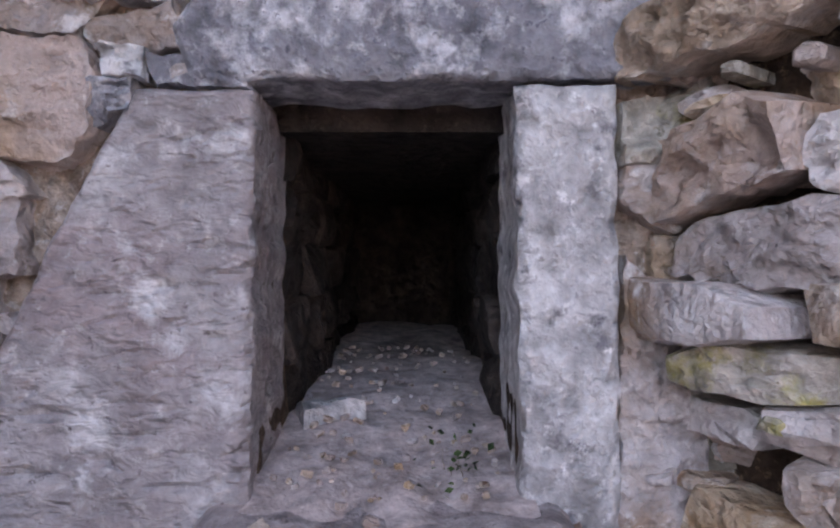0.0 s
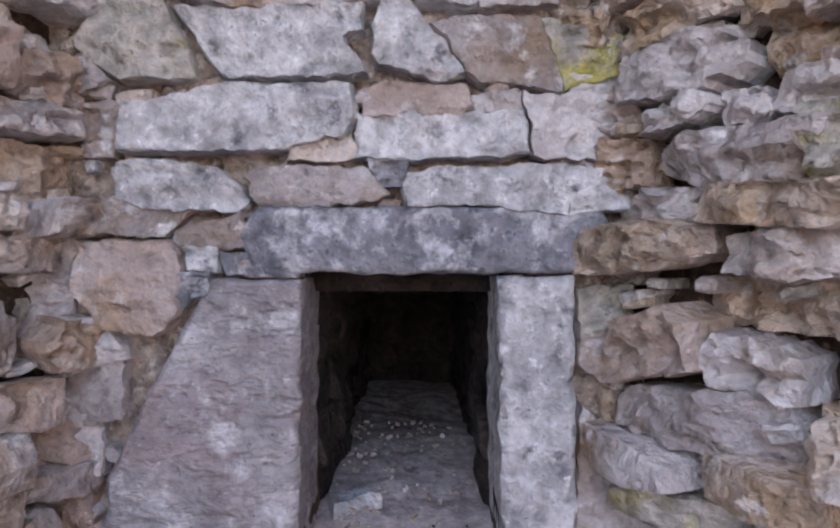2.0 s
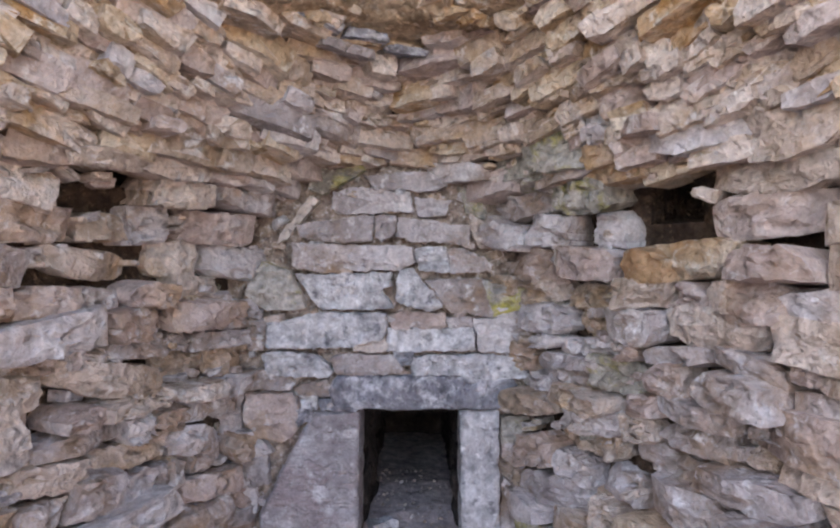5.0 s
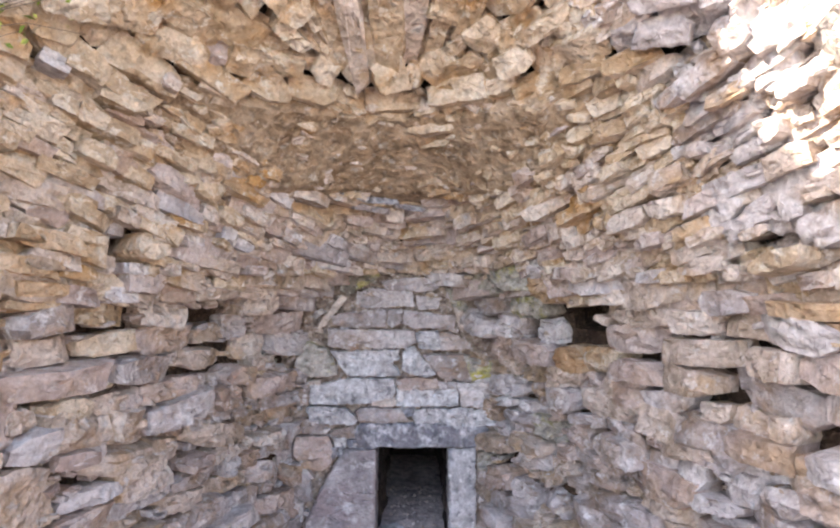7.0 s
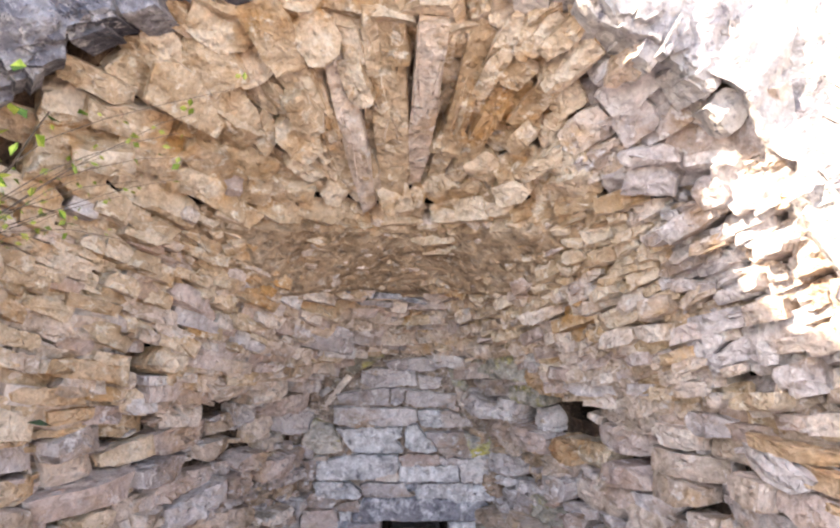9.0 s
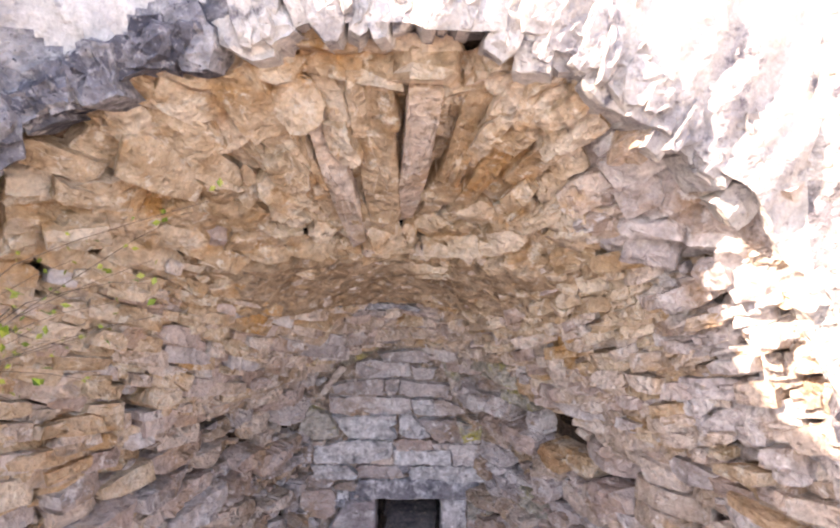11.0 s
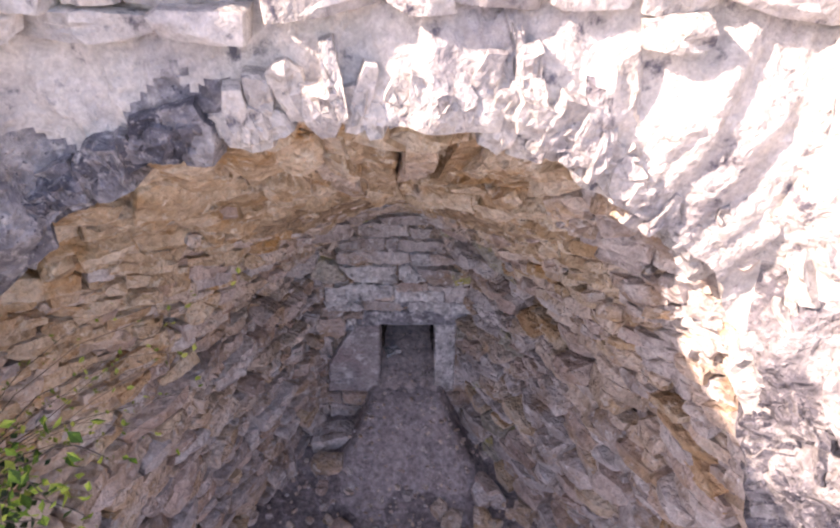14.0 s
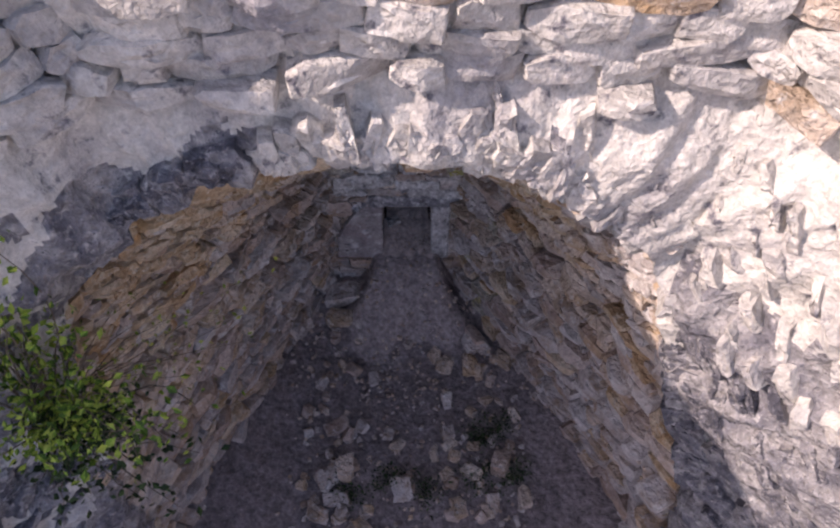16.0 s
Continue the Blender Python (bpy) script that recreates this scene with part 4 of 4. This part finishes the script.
# upright slabs and broken ends round the rim of the mouth
for k in range(240):
    z = 2.6 + 3.45 * (k % 120 + rng.uniform(0, 1)) / 120
    if k % 120 > 75:
        z = 5.2 + 0.88 * rng.random() ** 0.6
    side = 1 if k < 120 else -1
    z = min(z, TOP - 0.004)
    x = XC + side * half_width(z, side)
    a, b = XC + side * half_width(z - 0.1, side), XC + side * half_width(min(z + 0.1, TOP), side)
    tilt = math.degrees(math.atan2(0.2, abs(a - b) + 1e-4))
    hgt, wid = rng.uniform(0.12, 0.32), rng.uniform(0.11, 0.30)
    out = hgt * rng.uniform(-0.12, 0.25)
    if side > 0 and z < 5.2:
        hgt, wid = hgt * 1.25, wid * 1.3
    px, pz = x + side * out * math.sin(radians(tilt)), z + out * math.cos(radians(tilt))
    fx, fy, nx, ny = face_plan(px, pz)
    bm = bmesh.new()
    stone(bm, outline(wid, hgt, 16, 0.10, rng), facing((px, min(fy, front_at(z, side)) + 0.03, pz), (nx * 0.6, ny)) @ pose(0, 0, 0, rng.gauss(0, 5), -side * tilt * 0.8 + rng.gauss(0, 9), rng.gauss(0, 7)), rng.uniform(-0.02, 0.05), 0.3, rng, 0.025, grain=0.004, facets=2)
    part("broken_stone", bm, rock_at(px, pz), facade)

# upright fins hanging over the crown of the mouth
x = -0.95
while x < 1.3:
    wid = rng.uniform(0.06, 0.19)
    x += wid * 0.85
    side = 1 if x > XC else -1
    z = 4.6
    while z < TOP and half_width(z, side) > abs(x - XC):
        z += 0.01
    hgt = rng.uniform(0.18, 0.42)
    tilt = -math.degrees(math.atan2(x - XC, 2.6))
    drop = rng.uniform(0.02, 0.12)
    zc = z + hgt * 0.5 - drop
    fx, fy, nx, ny = face_plan(x, zc)
    bm = bmesh.new()
    pts = outline(wid * 1.1, hgt, 18, 0.07, rng)
    pts = [(a * (0.55 + 0.45 * min(1, (b + hgt / 2) / (0.45 * hgt))), b) for a, b in pts]
    stone(bm, pts, facing((x, min(fy, front_at(z - 0.1, side)) - 0.02, zc), (0, -1)) @ pose(0, 0, 0, rng.gauss(4, 5), tilt + rng.gauss(0, 6), rng.gauss(0, 7)), rng.uniform(-0.02, 0.05), 0.3, rng, 0.022, grain=0.004, facets=2)
    part("fin", bm, PALE, facade)

# rough blocks standing out of the rock face
chips = bmesh.new()
for k in range(1100):
    sv, z = rng.uniform(-5.0, 5.0), rng.uniform(1.2, 6.5)
    x, y, nx, ny = face_plan(sv, z)
    if abs(sv) < 3.8 and in_mouth(x, z, 0.08):
        continue
    if z > 4.9 and x < -0.5 or z > 6.2 and rng.random() < 0.7:
        continue
    w, h = rng.uniform(0.07, 0.2), rng.uniform(0.25, 0.65)
    if k > 110:
        w, h = w * 0.7, h * 0.7
    lean = math.degrees(math.atan2(x - XC, max(0.8, z - 2.6))) * 0.8
    mat = rock_at(x, z)
    bm = bmesh.new() if k <= 110 else chips
    stone(bm, outline(w, h, 14, 0.08, rng), facing((x, y, z), (nx, ny)) @ pose(0, 0, 0, rng.gauss(0, 6), lean + rng.gauss(0, 9), rng.gauss(0, 9)), rng.uniform(-0.03, 0.035) if abs(x) < 1.6 or z > 5.7 else rng.uniform(0.0, 0.08), 0.3, rng, 0.022, grain=0.004, facets=3, mat=0 if k <= 110 else (PALE, LICHEN_SHADE, BUFF).index(mat))
    if k <= 110:
        part("rock_block", bm, mat, facade)
ob = part("rock_chips", chips, [PALE, LICHEN_SHADE, BUFF], facade, "small broken edges of the pale rock face")
ob["kind"] = "stuff"

# top of the bank above; its unseen rise at left is added to block the sun
def bank_z(x, y):
    return 7.42 + 1.35 * min(1, max(0, (-x - 2.3) / 2.0)) + 0.8 * min(1, max(0, (-x - 4.3) / 4.0)) - 2.6 * min(1, max(0, (x - 3.0) / 2.6)) + 0.08 * noise.noise(Vector((x, y, 0)) * 0.8) + 0.02 * (y + 1)


bm = bmesh.new()
rows = []
for i in range(241):
    s = -11.5 + 23.0 * i / 240
    row = []
    for k, dist in enumerate((0.0, 0.3, 0.7, 1.3, 2.2, 4, 8, 20, 60)):
        x, y, nx, ny = face_plan(s, 7.4)
        spread = 1 + dist * 0.6
        px, py = x * (spread if abs(s) > 1.9 else 1 + dist * 0.25), y - ny * (0.12 + dist)
        row.append(bm.verts.new((px, py, bank_z(px, py))))
    rows.append(row)
for a, b in zip(rows, rows[1:]):
    for i in range(len(a) - 1):
        bm.faces.new((a[i], b[i], b[i + 1], a[i + 1]))
top = tagged(new("ground_above", mesh_of("ground_above", bm, SOIL, 60)), "stony ground above the tomb, raised unseen at left to block sun", "ground", kind="structure")

# Unseen bank added in front to cut off skylight near the horizon.
bm = bmesh.new()
rows = []
for i in range(81):
    a = math.pi * (1.02 + 0.96 * i / 80)
    rows.append([bm.verts.new((math.cos(a) * r + 0.3 * noise.noise(Vector((i * 0.3, r, 0))), -3.0 + math.sin(a) * r, hgt + 0.25 * noise.noise(Vector((i * 0.3, r, 5))))) for r, hgt in ((7.0, -0.9), (7.6, 1.0), (8.6, 2.6), (10, 3.6), (14, 4.2), (40, 5.0))])
for a, b in zip(rows, rows[1:]):
    for k in range(len(a) - 1):
        bm.faces.new((a[k], b[k], b[k + 1], a[k + 1]))
tagged(new("ground_bank", mesh_of("ground_bank", bm, DUST, 60)), "unseen earth bank added to block low sky light", "ground", kind="structure")

# ---- rubble on the floor ----
bm = bmesh.new()


def loose(bm, x, y, size, r, mat=0, flat=0.6, lift=0.0):
    z = lift + floor_z(x, y) + size * flat * 0.25
    m = pose(x, y, z, r.uniform(-25, 25), r.uniform(-25, 25), r.uniform(0, 360)) @ Matrix.Diagonal((size / 2 * r.uniform(0.7, 1.3), size / 2 * r.uniform(0.6, 1.0), size / 2 * flat * r.uniform(0.8, 1.3), 1))
    made = bmesh.ops.create_icosphere(bm, subdivisions=2, radius=1.0, matrix=Matrix.Identity(4))
    o = Vector((r.uniform(0, 50), r.uniform(0, 50), r.uniform(0, 50)))
    for v in made["verts"]:
        d = v.co.copy()
        q = Vector([math.copysign(abs(c) ** 0.45, c) for c in d])
        v.co = m @ (q * (0.8 + 0.38 * noise.noise(d * 1.3 + o) + 0.15 * noise.noise(d * 4 + o)))
        for f in v.link_faces:
            f.material_index = mat


# pebbles
for k in range(420):
    y = rng.uniform(-2.4, 1.5)
    x = rng.uniform(-1.9, 1.8)
    loose(bm, x, y, rng.uniform(0.025, 0.09), rng, rng.choice((0, 1, 2)))
for k in range(160):
    loose(bm, rng.uniform(-0.42, 0.23), rng.uniform(1.75, 3.4), rng.uniform(0.012, 0.04), rng, rng.choice((0, 1, 2)), lift=0.058)
for k in range(220):
    loose(bm, rng.uniform(-0.8, 0.6), rng.uniform(-0.4, 1.7), rng.uniform(0.02, 0.07), rng, rng.choice((0, 1, 2)), lift=0.03)
pebbles = new("pebbles", mesh_of("pebbles", bm, [GREY, BUFF, ROSE], 30))
tagged(pebbles, "small broken stones scattered over the earth floor", "pebbles", kind="stuff")


def boulder(x, y, size, mat, flat=0.6, label="loose grey stone lying on the earth floor"):
    bm = bmesh.new()
    loose(bm, 0, 0, size, rng, 0, flat)
    z0 = floor_z(0, 0)
    for v in bm.verts:
        v.co.z -= z0
    ob = new("loose_stone", mesh_of("loose_stone", bm, mat, 30))
    ob.location = (x, y, floor_z(x, y) + (0.03 if y > 1.7 else 0))
    tagged(ob, label, "stone", "rubble on the floor")




def laid_slab(x, y, w, d, top, thick, turn, mat, label):
    """A flat block lying on the floor."""
    bm = bmesh.new()
    stone(bm, outline(w, d, 26, 0.05, rng), pose(0, 0, 0, 90, 0, 0), 0.0, thick, rng, 0.018, (1.0, 0.96, 0.8, 0.6, 0.4, 0.2), lean=0.06, grain=0.006, facets=2)
    bmesh.ops.recalc_face_normals(bm, faces=bm.faces)
    ob = new("loose_block", mesh_of("loose_block", bm, mat, 30))
    ob.matrix_world = pose(x, y, top, rng.gauss(0, 3), rng.gauss(0, 3), turn)
    tagged(ob, label, "stone", "rubble on the floor")


laid_slab(-0.33, 2.32, 0.23, 0.20, 0.715, 0.12, 24, LIMED, "pale flat stone lying on the passage floor")
laid_slab(-1.00, 1.42, 0.78, 0.34, 0.06, 0.4, 4, GREY, "flat grey slab lying before the end wall")
laid_slab(-1.18, 1.02, 0.44, 0.26, -0.06, 0.45, -8, BUFF, "squared grey block standing on the earth floor")
laid_slab(-1.72, 1.10, 0.16, 0.42, 0.02, 0.5, 10, GREY, "upright grey slab leaning at the side wall")
laid_slab(0.95, 0.62, 0.34, 0.30, -0.22, 0.35, 15, GREY, "rough grey block half sunk in the floor")
laid_slab(0.35, 0.45, 0.22, 0.20, -0.26, 0.3, 40, BUFF, "small pale block half sunk in the floor")
laid_slab(-0.95, -1.35, 0.26, 0.36, -0.18, 0.4, 8, BUFF, "pale upright block standing among the rubble")
laid_slab(1.25, -1.25, 0.26, 0.36, -0.15, 0.4, -12, ROSE, "pale upright block standing among the rubble")
for k in range(85):
    side = rng.random()
    x = rng.uniform(-1.7, -0.55) if side < 0.5 else rng.uniform(0.5, 1.7) if side < 0.9 else rng.uniform(-0.6, 0.6)
    boulder(x, rng.uniform(-2.2, 0.9), rng.choice((0.1, 0.14, 0.18, 0.24, 0.34)) * rng.uniform(0.8, 1.2), rng.choice((GREY, GREY, BUFF, ROSE)))

for k in range(30):
    boulder(rng.uniform(-1.6, 1.6), rng.uniform(-2.3, -0.4), rng.uniform(0.13, 0.30), rng.choice((GREY, BUFF, ROSE)), rng.uniform(0.4, 0.7))

# ---- plants ----


def leaf_into(bm, p, size, r):
    d = Vector((r.uniform(-1, 1), r.uniform(-1, 1), r.uniform(-0.5, 0.8))).normalized()
    u = d.orthogonal().normalized()
    u.rotate(Matrix.Rotation(r.uniform(0, 6.28), 3, d))
    n = d.cross(u)
    a = bm.verts.new(p)
    b = bm.verts.new(p + d * size * 0.5 + u * size * 0.32 + n * size * 0.08)
    c = bm.verts.new(p + d * size)
    e = bm.verts.new(p + d * size * 0.5 - u * size * 0.32 + n * size * 0.08)
    bm.faces.new((a, b, c))
    bm.faces.new((a, c, e))


def tube_into(bm, pts, r0, r1, sides=5):
    loops = []
    for k, p in enumerate(pts):
        t = (pts[min(k + 1, len(pts) - 1)] - pts[max(k - 1, 0)]).normalized()
        u = t.orthogonal().normalized()
        v = t.cross(u)
        rad = r0 + (r1 - r0) * k / (len(pts) - 1)
        loops.append([bm.verts.new(p + (u * math.cos(6.283 * i / sides) + v * math.sin(6.283 * i / sides)) * rad) for i in range(sides)])
    for a, b in zip(loops, loops[1:]):
        for i in range(sides):
            bm.faces.new((a[i], a[(i + 1) % sides], b[(i + 1) % sides], b[i]))


def plant(name, label, category, base, tips, leaf, per_step, thick, green_mat=LEAF, scatter=1.6):
    ob = empty(name, label, category, at=base)
    wood, green = bmesh.new(), bmesh.new()
    for tip in tips:
        tip = Vector(tip)
        pts = []
        bend = Vector((rng.uniform(-0.2, 0.2), rng.uniform(-0.2, 0.2), rng.uniform(0.1, 0.3))) * tip.length
        for k in range(9):
            f = k / 8
            p = tip * f + bend * (f * (1 - f)) * 2 + Vector((rng.gauss(0, 0.01), rng.gauss(0, 0.01), rng.gauss(0, 0.01)))
            pts.append(p)
            if f > 0.25:
                for q in range(per_step):
                    leaf_into(green, p + Vector((rng.gauss(0, 1), rng.gauss(0, 1), rng.gauss(0, 1))) * leaf * scatter, leaf * rng.uniform(0.6, 1.3), rng)
        tube_into(wood, pts, thick, thick * 0.3)
    part("stem", wood, TWIG, ob)
    part("foliage", green, green_mat, ob)
    return ob


ROOT = Vector((-2.95, -2.25, 3.75))
tips = [Vector((rng.uniform(-2.75, -2.15), rng.uniform(-2.5, -1.95), rng.uniform(5.0, 6.15))) - ROOT for k in range(20)]
tips += [Vector((rng.uniform(-2.6, -1.35), rng.uniform(-3.0, -2.4), rng.uniform(4.6, 5.15))) - ROOT for k in range(24)]
plant("shrub", "bright green leafy shrub rooted in the side wall", "shrub", ROOT, tips, 0.072, 4, 0.010, scatter=1.3)
# Inner depth of the shrub: shade put into a darker leaf green.
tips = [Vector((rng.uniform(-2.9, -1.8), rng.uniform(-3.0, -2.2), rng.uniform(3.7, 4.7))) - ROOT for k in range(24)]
plant("shrub", "inner leaves of the wall shrub, their shade painted as dark green", "shrub", ROOT + Vector((0.05, 0.05, -0.1)), tips, 0.075, 4, 0.010, LEAF_DARK, scatter=1.0)
SPRIG = Vector((-2.74, -1.98, 3.95))
for tip in ((-1.21, -1.62, 5.09), (-0.97, -1.70, 5.22), (-1.15, -1.95, 4.72), (-1.22, -1.85, 4.95), (-1.5, -2.2, 4.7), (-1.75, -1.5, 4.9)):
    tip = Vector(tip) - SPRIG
    plant("hanging_twig", "thin straggling twig with sparse yellow-green leaves", "plant", SPRIG, [tip, tip * 0.8 + Vector((0.08, -0.06, -0.12))], 0.040, 2, 0.004, LEAF_YELLOW, 0.8)
for x, y in ((0.95, -0.9), (1.25, -0.7), (-0.35, -1.55), (0.2, -1.7), (1.4, -1.5), (0.9, -1.5), (-0.9, -1.7)):
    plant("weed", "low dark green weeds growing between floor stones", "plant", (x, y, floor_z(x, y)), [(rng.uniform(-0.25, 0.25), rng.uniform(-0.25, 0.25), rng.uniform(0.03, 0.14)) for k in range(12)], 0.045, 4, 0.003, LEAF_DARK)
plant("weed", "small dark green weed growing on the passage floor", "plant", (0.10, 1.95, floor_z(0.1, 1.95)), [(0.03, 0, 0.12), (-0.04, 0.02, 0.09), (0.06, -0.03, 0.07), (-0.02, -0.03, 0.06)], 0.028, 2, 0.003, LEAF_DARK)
